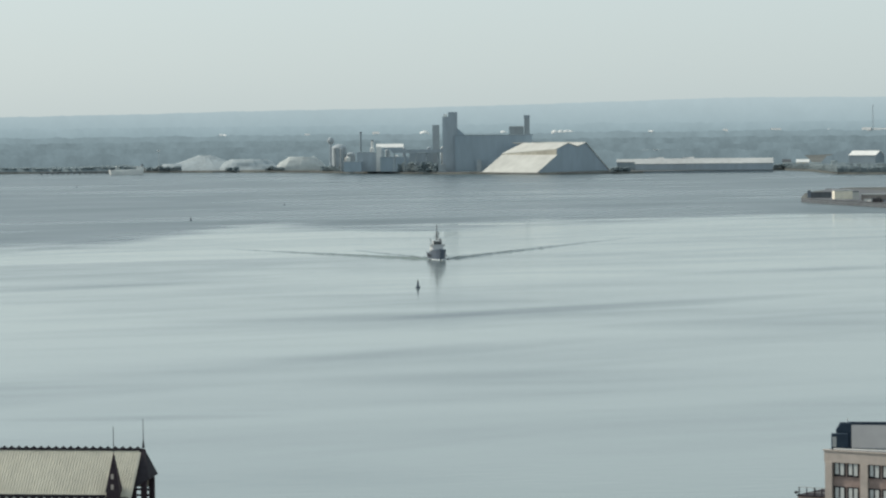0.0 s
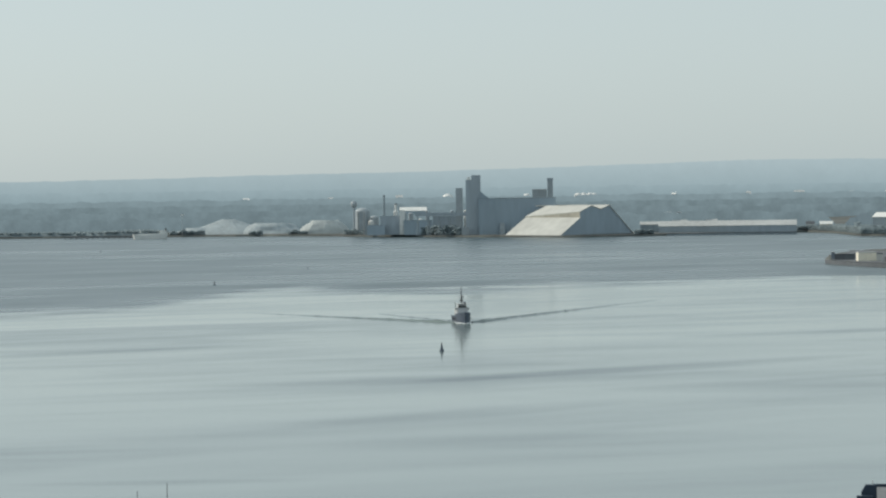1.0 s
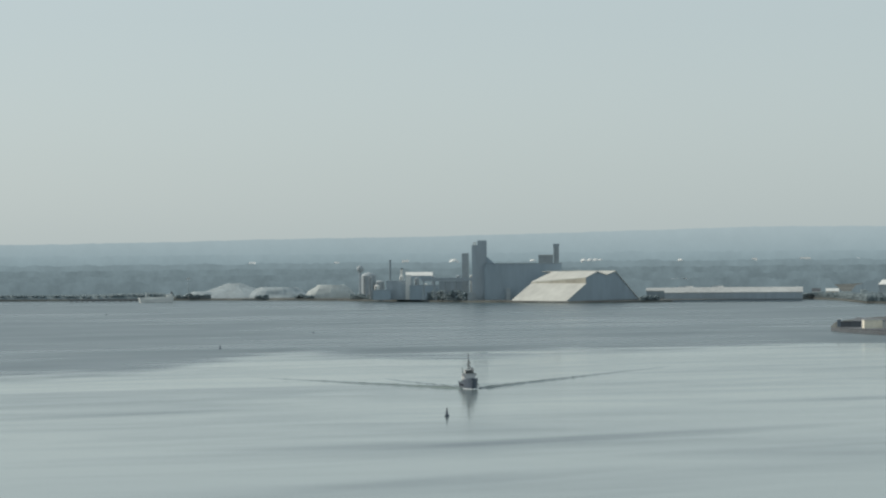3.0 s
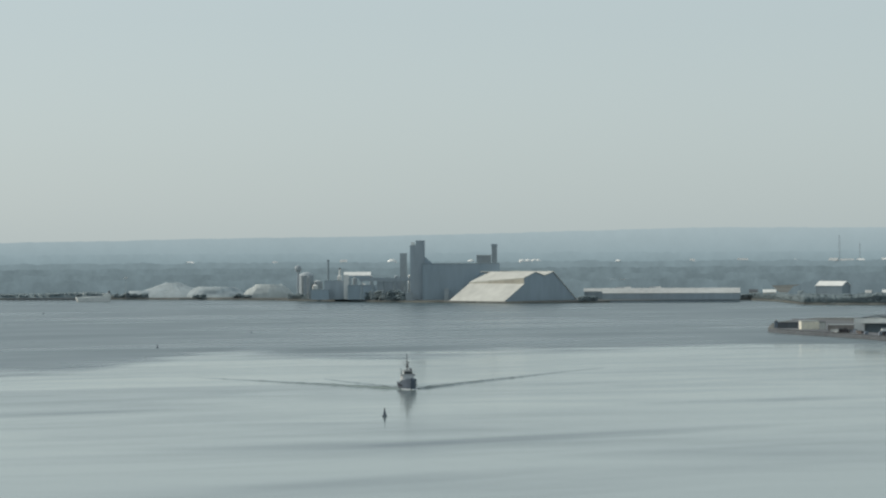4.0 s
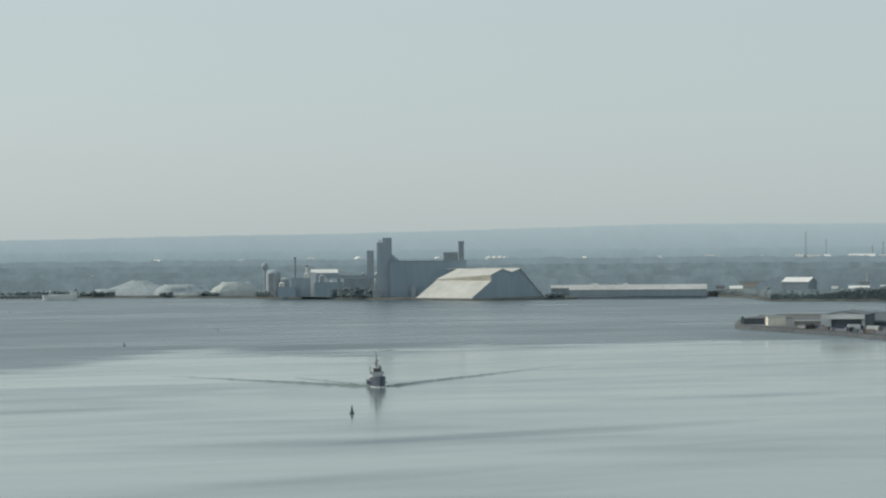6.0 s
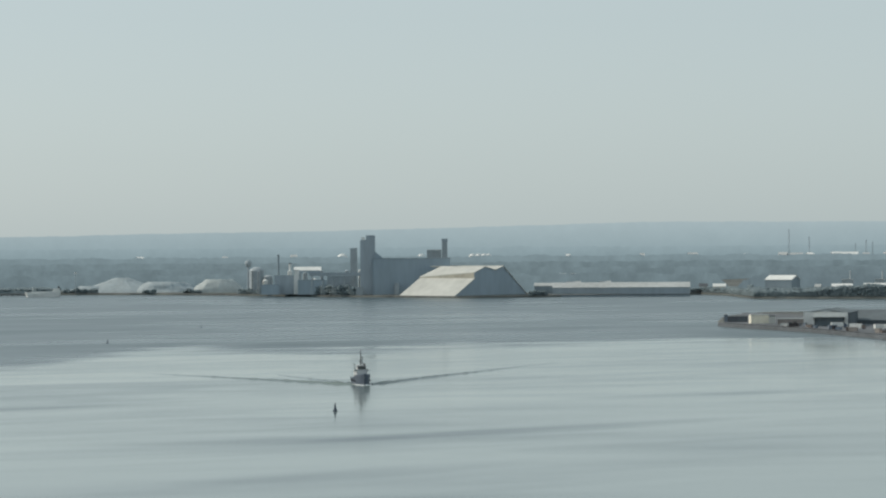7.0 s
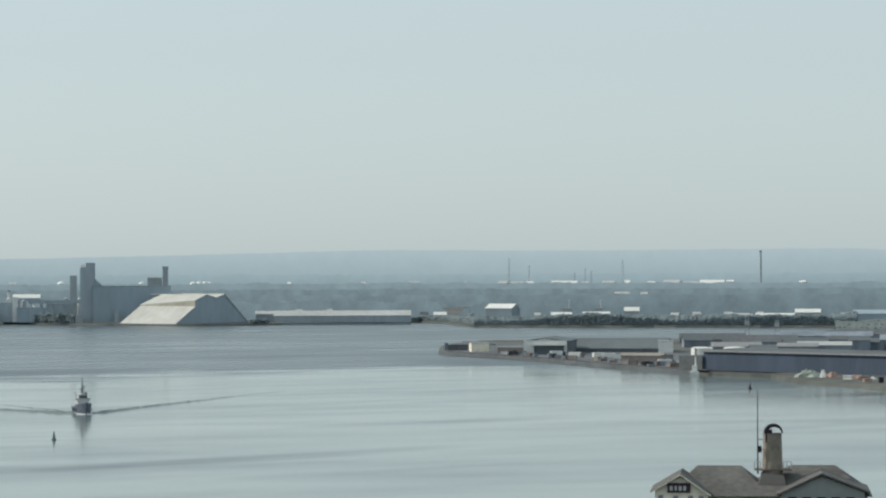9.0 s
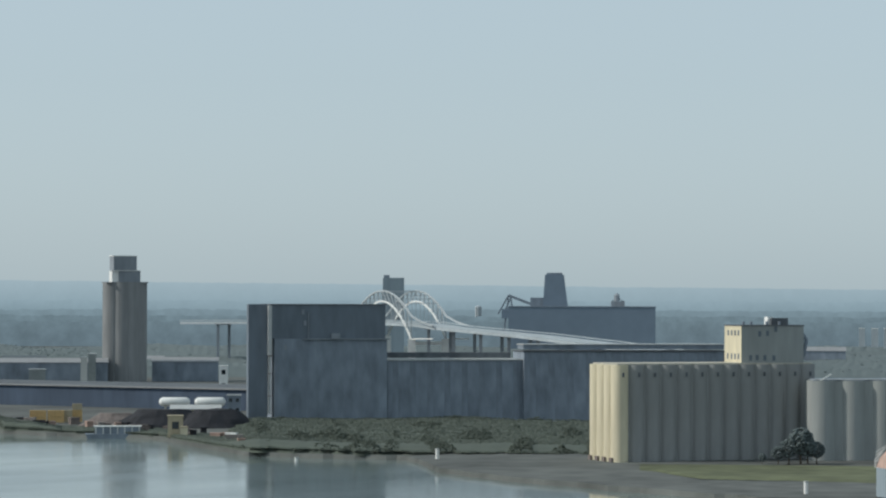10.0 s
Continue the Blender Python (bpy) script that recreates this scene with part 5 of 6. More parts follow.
def silo_row(name, az0, az1, d, top, count, rows, material, label, turn=0.0, pitch=None, roof=None, z=2.4, over=0.6, infill=0.0, end=None):
    """Rows of touching silos under one slab, from az0 on to the right."""
    t = thing(name, az0, d, label, "grain silos", z=z, turn=turn)
    p = pitch or (az1 - az0) * radians(1) * d / count
    shell = mesh_of("silo", Shape().tube(0, 0, 0, p * 0.505, top - z, 36), material)
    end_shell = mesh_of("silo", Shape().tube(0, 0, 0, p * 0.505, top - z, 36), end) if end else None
    for i in range(count):
        for j in range(rows):
            if 0 < i < count - 1 and 0 < j < rows - 1:
                continue
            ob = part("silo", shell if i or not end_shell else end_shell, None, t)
            ob.location = (p * (i + 0.5), p * (j + 0.5), 0)
    part("core", Shape().box(p * count / 2, p * rows / 2, 0, p * (count - 1) + p * infill, p * (rows - 1) + p * infill, top - z - 0.2), material, t)
    part("roof_slab", Shape().box(p * count / 2, p * rows / 2, top - z, p * count + over, p * rows + over, 0.5), roof or material, t)
    return t, p


t, p = silo_row("silo_annex", 22.61, 25.3, 1380, 30.4, 8, 3, M["slate"], "dark silo annex with a pale roof edge", turn=11, roof=M["pale_roof"], infill=0.95)
part("gallery", Shape().box(30, 12, 29.1, 60, 6, 2.4), M["dark_roof"], t)
t, p = silo_row("silo_annex", 25.2, 29.2, 1391, 34.3, 11, 3, M["slate"], "long dark silo annex with an overhanging roof", turn=11, roof=M["dark_roof"], infill=0.95)
part("gallery", Shape().box(48, 10, 33.1, 95, 14, 2.0), M["slate"], t)
part("gallery_roof", Shape().box(48, 10, 35.1, 96, 15, 0.4), M["pale_roof"], t)

# end row coloured as sunlit, the other silos as shaded
t, p = silo_row("silo_block", 26.93, 30.7, 1049, 36.1, 13, 4, M["shaded_cream"], "cream concrete grain silos with a sunlit end", turn=24, pitch=6.06, roof=M["concrete"], over=-3.0, end=M["cream"], infill=0.5)
for i in range(13):
    part("vent", Shape().box(p * (i + 0.5), -0.15, 29.6, 0.7, 0.5, 1.5), M["dark_roof"], t)
for j in range(4):
    part("footing", Shape().box(-0.1, p * (j + 0.5), 0, 0.9, 2.2, 1.6), M["rust"], t)


def headhouse():
    t = thing("silo_headhouse", 29.70, 1078, "cream headhouse with small dark windows on the silos", "headhouse", z=36.6, turn=24)
    w, deep, h = 24.0, 15.0, 13.0
    # sun and shade put into colour: greyer front, paler cream side
    part("wall", Shape().box(w / 2 - 8, deep / 2, 0, w, deep, h), M["grey_silo"], t)
    part("side_wall", Shape().box(-7.98, deep / 2, 0, 0.12, deep, h), M["cream"], t, "cream side wall with sunlight put into its colour")
    part("roof", Shape().box(w / 2 - 8, deep / 2, h, w + 0.5, deep + 0.5, 0.4), M["dark_roof"], t)
    for k, y in enumerate((2.5, 5.5, 8.5, 11.5)):
        part("window", Shape().box(-8.08, y, 9.6, 0.2, 1.1, 1.9), M["soot"], t)
    for y in (2.5, 5.5, 8.5, 12):
        part("window", Shape().box(-8.08, y, 1.2, 0.2, 1.1, 2.0), M["soot"], t)
    for x, z in ((-4.5, 0.8), (-2, 0.9), (1, 0.8), (4.5, 0.7), (-1, 9.3), (2.0, 9.5), (5.2, 11)):
        part("window", Shape().box(x, -0.05, z, 1.1, 0.2, 1.9), M["soot"], t)
    part("penthouse", Shape().box(9, 8, h + 0.4, 6.5, 6, 2.4), M["dark_roof"], t)
    part("penthouse", Shape().box(6.0, 8, h + 0.4, 2.0, 3, 2.8), M["white"], t, "small white penthouse")
    part("spout", Shape().beam((16.8, 2, 2), (18.1, 2, 8), 0.7).beam((18.1, 2, 8), (16.2, 2, 10.5), 0.7), M["slate"], t)
    for x in (-6, -3, 3, 8):
        part("roof_vent", Shape().tube(x, 3, h + 0.4, 0.5, 1.2, 8), M["slate"], t)


headhouse()
t, p = silo_row("silo_block", 30.58, 33.4, 1068, 30.6, 4, 2, M["grey_silo"], "wide grey concrete silos beside the cream ones", turn=8, pitch=10.6, roof=M["slate"], over=-4.0, infill=0.7)
part("railing", Shape().box(22, 1.5, 28.6, 44, 0.2, 0.2).beam((4, 1.5, 28.2), (8, 1.5, 30.5), 0.3), M["white"], t)


def round_tank():
    t = thing("round_tank", 32.62, 885, "grey round tank with a rust-pink dome and white ladder cage", "tank", z=2.4)
    r = 12.2
    part("shell", Shape().spin([(r, 0), (r, 8.4)], 40), M["blue_steel"], t, smooth=True)
    part("dome", Shape().spin([(r, 8.4), (r * 0.93, 10.8), (r * 0.75, 13.4), (r * 0.45, 15.6), (0.05, 16.6)], 40), M["pink_primer"], t, smooth=True)
    s = Shape()
    for a in range(6):
        q0, q1 = radians(180 + 4 - a * 3), radians(180 + 4 - a * 3)
        s.beam((-r - 0.3, -0.5 - a * 0.4, 8.2 + a * 0.9), (-r + a * 0.62, -0.5 - a * 0.4, 9.4 + a * 1.1), 0.12)
    s.beam((-r - 0.4, -0.8, 8.4), (-r - 0.4, -0.8, 10.6), 0.15).beam((-r - 0.4, -0.8, 10.6), (-r + 2.6, -1.2, 14.2), 0.15).beam((-r - 0.4, -0.8, 8.4), (-r + 1.2, -0.8, 8.4), 0.15)
    part("ladder_cage", s, M["white"], t)


round_tank()


def lawn():
    s = Shape()
    azs = np.linspace(27.4, 34, 40)
    for az in azs:
        d = lerp_table([(27.4, 1016), (28.6, 968), (34, 950)], az) + 9 * noise.noise((az * 2, 1, 0))
        s.v += [tuple(polar(az, d - 7, 2.2)), tuple(polar(az, d, 2.80)), tuple(polar(az, 1034, 2.80))]
    s.f = [(3 * i + j, 3 * i + j + 1, 3 * i + j + 4, 3 * i + j + 3) for i in range(len(azs) - 1) for j in (0, 1)]
    tagged(new("lawn", mesh_of("lawn", s, M["grass"])), "dull green grass strip before the silos", "grass", kind="structure")


lawn()
for az, d in ((23.57, 1070), (30.52, 893), (20.9, 1098)):
    t = thing("marker_post", az, d, "short white marker post at the water", "post", z=-0.5 if az == 20.9 else 2.3, group="white marker posts")
    part("post", Shape().tube(0, 0, 0, 0.65, 3.4 if az != 20.9 else 1.6, 10), M["white"], t)
    part("cap", Shape().tube(0, 0, 3.4 if az != 20.9 else 1.6, 0.75, 0.3, 10), M["pale_roof"], t)


# ---- high bridge ----
def bridge():
    t = thing("high_bridge", 23.4, 2100, "long pale steel arch bridge on tall piers", "bridge")
    inv = t.matrix_world.inverted()
    far, near = inv @ polar(22.32, 2272), inv @ polar(23.40, 2100)
    way = (near - far).normalized()
    side = Vector((-way.y, way.x, 0))
    span = (near - far).length
    # deck: bearing, distance, height
    line = [(18.85, 2440, 38.6), (20.2, 2400, 39.2), (21.4, 2345, 39.8)]
    pts = [inv @ polar(a, d, z) for a, d, z in line] + [far + Vector((0, 0, 40.5)), near + Vector((0, 0, 40.5))]
    pts += [near + way * 62 + Vector((0, 0, 38.8))] + [inv @ polar(a, d, z) for a, d, z in ((25.4, 1925, 35.2), (26.6, 1825, 32.0), (27.7, 1735, 29.0), (29.5, 1640, 24))]
    for a, b in zip(pts, pts[1:]):
        u = Vector((b.x - a.x, b.y - a.y, 0)).normalized()
        w = Vector((-u.y, u.x, 0)) * 11
        up = Vector((0, 0, 1.9))
        part("deck", Shape().add([a - w, a + w, b + w, b - w, a - w - up, a + w - up, b + w - up, b - w - up], [(0, 1, 2, 3), (7, 6, 5, 4), (0, 3, 7, 4), (1, 5, 6, 2), (0, 4, 5, 1), (3, 2, 6, 7)]), M["galvanised"], t)
        for sg in (-1, 1):
            e = Vector((0, 0, 1.1))
            part("parapet", Shape().beam(a + w * sg + e, b + w * sg + e, 0.35), M["galvanised"], t)
        n = max(1, int((b - a).length / 40))
        for k in range(n):
            c = a.lerp(b, (k + 0.5) / n)
            if (c - far).dot(way) > -5 and (c - near).dot(way) < 5:
                continue
            part("pier", Shape().box(c.x - w.x * 0.7, c.y - w.y * 0.7, 0, 2.2, 2.2, c.z - 2).box(c.x + w.x * 0.7, c.y + w.y * 0.7, 0, 2.2, 2.2, c.z - 2).beam(c - w - up, c + w - up, 0.9), M["grey_concrete"], t)
    for c in (far, near):
        part("main_pier", Shape().box(c.x - side.x * 12, c.y - side.y * 12, 0, 5.5, 5.5, 30).box(c.x + side.x * 12, c.y + side.y * 12, 0, 5.5, 5.5, 30).beam(c - side * 13 + Vector((0, 0, 27)), c + side * 13 + Vector((0, 0, 27)), 1.8), M["white"], t)
    for sg in (-1, 1):
        off = side * 12.5 * sg
        lo, hi = [], []
        n = 14
        for k in range(n + 1):
            q = k / n
            base = far + way * span * q + off
            lo.append(base + Vector((0, 0, 30 + 26.0 * (1 - (2 * q - 1) ** 2))))
            hi.append(base + Vector((0, 0, 46 + 17.5 * (1 - (2 * q - 1) ** 2))))
        pre = [far - way * 62 + off + Vector((0, 0, 40))] + [far - way * 30 + off + Vector((0, 0, 42))]
        post = [near + way * 30 + off + Vector((0, 0, 42)), near + way * 62 + off + Vector((0, 0, 39.6))]
        top = pre + hi + post
        low_side = [far - way * 62 + off + Vector((0, 0, 29)), lo[0]], [lo[-1], near + way * 62 + off + Vector((0, 0, 31))]
        s = Shape()
        for a, b in zip(lo, lo[1:]):
            s.beam(a, b, 0.8)
        for a, b in low_side:
            s.beam(a, b, 0.5)
        part("lower_chord", s, M["white"], t)
        s = Shape()
        for a, b in zip(top, top[1:]):
            s.beam(a, b, 0.75)
        part("upper_chord", s, M["silver"], t)
        for k in range(n + 1):
            part("post", Shape().beam(lo[k], hi[k], 0.45), M["silver"], t)
            if 2 < k < n - 2:
                foot = Vector((lo[k].x, lo[k].y, 40))
                part("hanger", Shape().beam(foot, lo[k], 0.25), M["silver"], t)
            if k < n:
                part("diagonal", Shape().beam(lo[k], hi[k + 1], 0.35) if k < n / 2 else Shape().beam(hi[k], lo[k + 1], 0.35), M["silver"], t)
    for k in range(2, 13):
        q = k / 14
        c = far + way * span * q + Vector((0, 0, 46 + 17.5 * (1 - (2 * q - 1) ** 2)))
        part("strut", Shape().beam(c - side * 12.5, c + side * 12.5, 0.35), M["silver"], t)


bridge()
t = thing("grain_elevator", 22.73, 2640, "dark elevator headhouse rising behind the bridge", "grain elevator", z=2.6)
part("tower", Shape().box(0, 0, 0, 18.6, 14, 73), M["blue_steel"], t)
part("penthouse", Shape().box(-6, 0, 73, 5, 8, 2.4), M["slate"], t)


def ore_elevator():
    t = thing("ore_elevator", 26.24, 2900, "huge blue-grey waterfront elevator with a tapered tower", "elevator", z=2.6)
    part("block", Shape().box(3, 0, 0, 140, 40, 47), M["ore_blue"], t)
    part("block_roof", Shape().box(3, 0, 47, 141, 41, 0.8), M["slate"], t)
    x = (25.80 - 26.24) * radians(1) * 2900
    part("tower", Shape().slab([(x - 12, 47), (x + 12, 47), (x + 9.5, 66), (x + 8, 78), (x - 10, 78)], -10, 10), M["ore_blue"], t)
    part("tower_cap", Shape().box(x - 1.0, 0, 78, 15, 14, 1.8), M["slate"], t)
    x = (26.98 - 26.24) * radians(1) * 2900
    part("cupola", Shape().box(x, 0, 47.8, 13, 10, 5).tube(x - 1, 0, 52.8, 2.6, 5, 10).tube(x - 1, 0, 57.8, 3.2, 2.5, 10, 1.0).beam((x - 6, 0, 52), (x - 1, 0, 57), 0.5).beam((x + 6, 0, 52), (x - 1, 0, 57), 0.5), M["grey_concrete"], t)
    x0 = (24.95 - 26.24) * radians(1) * 2900
    part("conveyor_leg", Shape().beam((x0 - 9, 0, 0), (x0 - 2, 0, 57), 1.1).beam((x0 + 8, 0, 0), (x0, 0, 57), 1.1).beam((x0 - 8, 0, 38), (x0 + 1, 0, 57), 0.9), M["slate"], t)
    part("conveyor", Shape().beam((x0 - 2, 0, 58), (x0 + 24, 0, 48), 1.7).box(x0 + 27, 0, 46, 16, 8, 10).beam((x0 - 12, 0, 40), (x0 - 2, 0, 58), 1.0), M["slate"], t)
    part("loader", Shape().box(x0 - 3, 0, 36, 11, 8, 9), M["ore_blue"], t)


ore_elevator()
for az, w in ((31.56, 6), (31.80, 7), (32.02, 6)):
    flat_block("white_silo_house", az, 3020, w, 8, 26, M["galvanised"], M["white"], "upright white building far behind the silos", z=2.6, floors=4)
gable_shed("low_shed", 30.8, 2500, 40, 20, 13, 16, M["slate"], M["grey_roof"], "low shed with a grey roof among trees", z=2.6)
upright_tank("white_tank", 24.34, 4300, 4.6, 24, M["galvanised"], "white water tank far beyond the bridge", z=20, dome=0.5)


# ---- roofs below the window ----
def ornate_hall():
    t = thing("ornate_hall", -6.79, 320, "ornate hall with a ribbed tan roof and iron cresting", "building", z=4.0, turn=-14)
    long, half, rise, ridge = 22.0, 4.6, 4.3, 21.22
    eave = ridge - rise
    part("wall", Shape().box(-long / 2 - 1.5, 0, 0, long - 2, 2 * half - 1.6, eave + 0.4), M["maroon"], t)
    for sg in (-1, 1):
        part("roof", Shape().slab_x([(sg * half, eave), (0, ridge), (0, ridge + 0.18), (sg * half, eave + 0.2)], -long, -0.1), M["tile_roof"], t)
    seams = Shape()
    for k in range(70):
        x = -long + 0.3 + k * 0.31
        if x < -0.2:
            seams.add([(x - 0.04, -half, eave + 0.2), (x + 0.04, -half, eave + 0.2), (x + 0.04, 0, ridge + 0.18), (x - 0.04, 0, ridge + 0.18),
                       (x, -half, eave + 0.29), (x, 0, ridge + 0.27)], [(0, 4, 5, 3), (1, 2, 5, 4)])
    tagged(part("roof_seam", seams, M["tile_roof"], t), kind="stuff")
    part("frieze", Shape().box(-long / 2 - 1.6, -half + 0.12, eave - 0.55, long - 2.8, 0.1, 0.8), M["white"], t, "pale frieze under the eaves")
    part("ridge_beam", Shape().box(-long / 2, 0, ridge + 0.1, long, 0.3, 0.22), M["iron"], t)
    crest = mesh_of("crest", Shape().slab([(-0.36, 0), (0.36, 0), (0.30, 0.07), (0.12, 0.15), (0, 0.29), (-0.12, 0.15), (-0.30, 0.07)], -0.05, 0.05), M["iron"])
    for k in range(27):
        part("crest", crest, None, t).location = (-0.5 - k * 0.81, 0, ridge + 0.3)
    scallop = mesh_of("scallop", Shape().slab([(-0.4, 0.25), (0.4, 0.25), (0.4, 0.0), (0.22, -0.12), (0, -0.42), (-0.22, -0.12), (-0.4, 0.0)], -0.05, 0.05), M["iron"])
    for k in range(23):
        part("scallop", scallop, None, t).location = (-3.3 - k * 0.82, -half - 0.05, eave)
    # end gable with its overhang, posts and finial
    part("gable_end", Shape().add([(-0.3, -2.7, ridge - 3.6), (-0.3, 1.8, ridge - 3.0), (-0.3, 0, ridge + 0.3), (0.8, -1.8, ridge - 2.9), (0.8, 1.8, ridge - 2.9), (0.3, 0, ridge + 0.3)],
                                  [(0, 1, 2), (3, 5, 4), (0, 2, 5, 3), (1, 4, 5, 2), (0, 3, 4, 1)]), M["maroon"], t)
    part("hood", Shape().add([(-0.5, -3.0, ridge - 3.7), (0.25, 0, ridge + 0.25), (1.15, -2.1, ridge - 2.6), (-0.5, 2.1, ridge - 3.4), (1.15, 2.1, ridge - 2.6), (0.25, 0, ridge + 0.2)],
                             [(0, 1, 2), (1, 4, 3), (1, 2, 4), (0, 3, 1), (0, 2, 4, 3)]), M["iron"], t)
    part("finial", Shape().tube(0.1, 0, ridge + 0.4, 0.16, 0.8, 8, 0.06).tube(0.1, 0, ridge + 1.2, 0.045, 2.3, 6, 0.03), M["iron"], t)
    for x, y in ((0.55, -1.7), (0.55, 1.7), (-0.6, -1.7)):
        part("post", Shape().box(x, y, 0, 0.55, 0.55, ridge - 2.9), M["maroon"], t)
    part("fretwork", Shape().box(0.0, -1.8, ridge - 3.9, 2.4, 0.15, 0.22).box(0.0, -1.8, ridge - 4.5, 2.4, 0.15, 0.2).box(-0.5, -1.8, ridge - 4.5, 0.15, 0.15, 0.9).box(0.3, -1.8, ridge - 4.5, 0.15, 0.15, 0.9), M["iron"], t)
    # pinnacle in front of the roof
    x = -1.95
    part("pinnacle", Shape().add([(x - 0.75, -half - 0.7, eave + 0.6), (x + 0.75, -half - 0.7, eave + 0.6), (x + 0.75, -half + 0.8, eave + 0.6), (x - 0.75, -half + 0.8, eave + 0.6), (x, -half, ridge + 0.55)],
                                 [(0, 1, 4), (1, 2, 4), (2, 3, 4), (3, 0, 4), (3, 2, 1, 0)]), M["maroon"], t)
    part("pinnacle_shaft", Shape().box(x, -half, 0, 1.3, 1.4, eave + 0.6), M["maroon"], t)
    for z in (eave + 2.0, eave + 0.9, eave - 0.6):
        part("pinnacle_panel", Shape().box(x, -half - 0.72, z, 0.28, 0.12, 0.5), M["sandstone"], t)
    part("rod", Shape().tube(x, -half, ridge + 0.4, 0.05, 2.7, 6, 0.03), M["iron"], t)


ornate_hall()


def hotel():
    t = thing("hotel_block", 6.15, 400, "tan and brown hotel block with paired windows", "building", z=4.0, turn=0)
    skew = pose(0, 0, 0, 0, 0, -28) @ Matrix.Diagonal((1.13, 1, 1, 1))  # the front stands askew to the view, the roof plant does not
    t.matrix_world = t.matrix_world @ skew
    square = skew.inverted()
    top = 11.9
    part("wall", Shape().box(10, 9.0, 0, 20, 17.4, top - 1.3), M["brick"], t)
    part("parapet", Shape().box(10, 8.9, top - 1.5, 20.3, 17.9, 1.5), M["sandstone"], t)
    part("coping", Shape().box(10, 0.05, top, 20.6, 0.45, 0.15), M["sandstone"], t)
    for k in range(5):
        part("pilaster", Shape().box(0.55 + k * 4.5 if k else 0.45, 0.1, 0, 0.95 if k else 0.9, 0.5, top - 1.5), M["sandstone"], t)
    for fl in range(3):
        z = top - 3.2 - fl * 3.2
        for bay in range(4):
            for q in (0, 1):
                x = 1.75 + bay * 4.5 + q * 1.75
                w = part("window", Shape().box(x, 0.22, z, 1.42, 0.12, 1.7), M["glass"], t)
                part("blind", Shape().box(x + 0.36, 0.14, z + 0.06, 0.5, 0.05, 1.56).box(x - 0.28, 0.14, z + 0.15, 0.48, 0.05, 1.45), M["blind"], w)
                part("window_frame", Shape().box(x, 0.12, z - 0.1, 1.5, 0.1, 0.1).box(x, 0.12, z + 1.68, 1.5, 0.1, 0.08).box(x, 0.11, z, 0.07, 0.1, 1.7), M["iron"], w)
    # penthouse and roof plant
    part("flat_roof", Shape().box(10.0, 9.1, top - 0.1, 20.2, 17.4, 0.16), M["dark_roof"], t)
    for ob in (
        part("plant_roof", Shape().slab_x([(3.0, top + 0.06), (6.5, top + 2.9), (6.9, top + 2.9), (6.9, top + 0.06)], 3.4, 15), M["grey_roof"], t, "sloping pale grey plant roof"),
        part("plant_ridge", Shape().box(9.2, 6.7, top + 2.8, 11.8, 0.6, 0.35), M["plant_blue"], t),
        part("plant_house", Shape().box(1.9, 0.9, top + 0.06, 2.1, 1.2, 2.1), M["plant_blue"], t),
        part("plant_house", Shape().slab([(1.9, top + 0.06), (3.5, top + 0.06), (3.5, top + 3.5), (2.1, top + 3.5), (1.5, top + 2.5)], 1.6, 2.8), M["plant_blue"], t),
        part("louvre", Shape().box(1.2, 0.27, top + 0.5, 0.5, 0.06, 1.3), M["pale_roof"], t),
        part("aerial", Shape().tube(3.0, 2.2, top + 3.5, 0.05, 0.6, 6), M["pale_roof"], t),
    ):
        ob.matrix_basis = square
    part("edge_pipe", Shape().beam((0.9, 0.4, top + 0.25), (18, 0.6, top + 0.6), 0.1), M["white"], t)
    # low wing with a railing
    part("wing", Shape().box(-2.1, 7, 0, 4.1, 12, 5.5), M["brick"], t)
    part("wing_coping", Shape().box(-2.1, 7, 5.5, 4.3, 12.2, 0.15), M["iron"], t)
    for x in (-4.0, -3.0, -2.0, -1.9, -1.0):
        part("rail_post", Shape().box(x, 1.1, 5.6, 0.09, 0.09, 1.1), M["iron"], t)
    part("rail", Shape().box(-2.1, 1.1, 6.65, 4.0, 0.09, 0.08).box(-2.1, 1.1, 6.1, 4.0, 0.05, 0.05), M["pale_roof"], t)
    part("wing_lamp", Shape().box(-4.35, 1.0, 5.8, 0.35, 0.3, 0.3), M["iron"], t)
    part("stair_head", Shape().box(-0.7, 4, 5.6, 1.3, 2, 0.9), M["maroon"], t)


hotel()


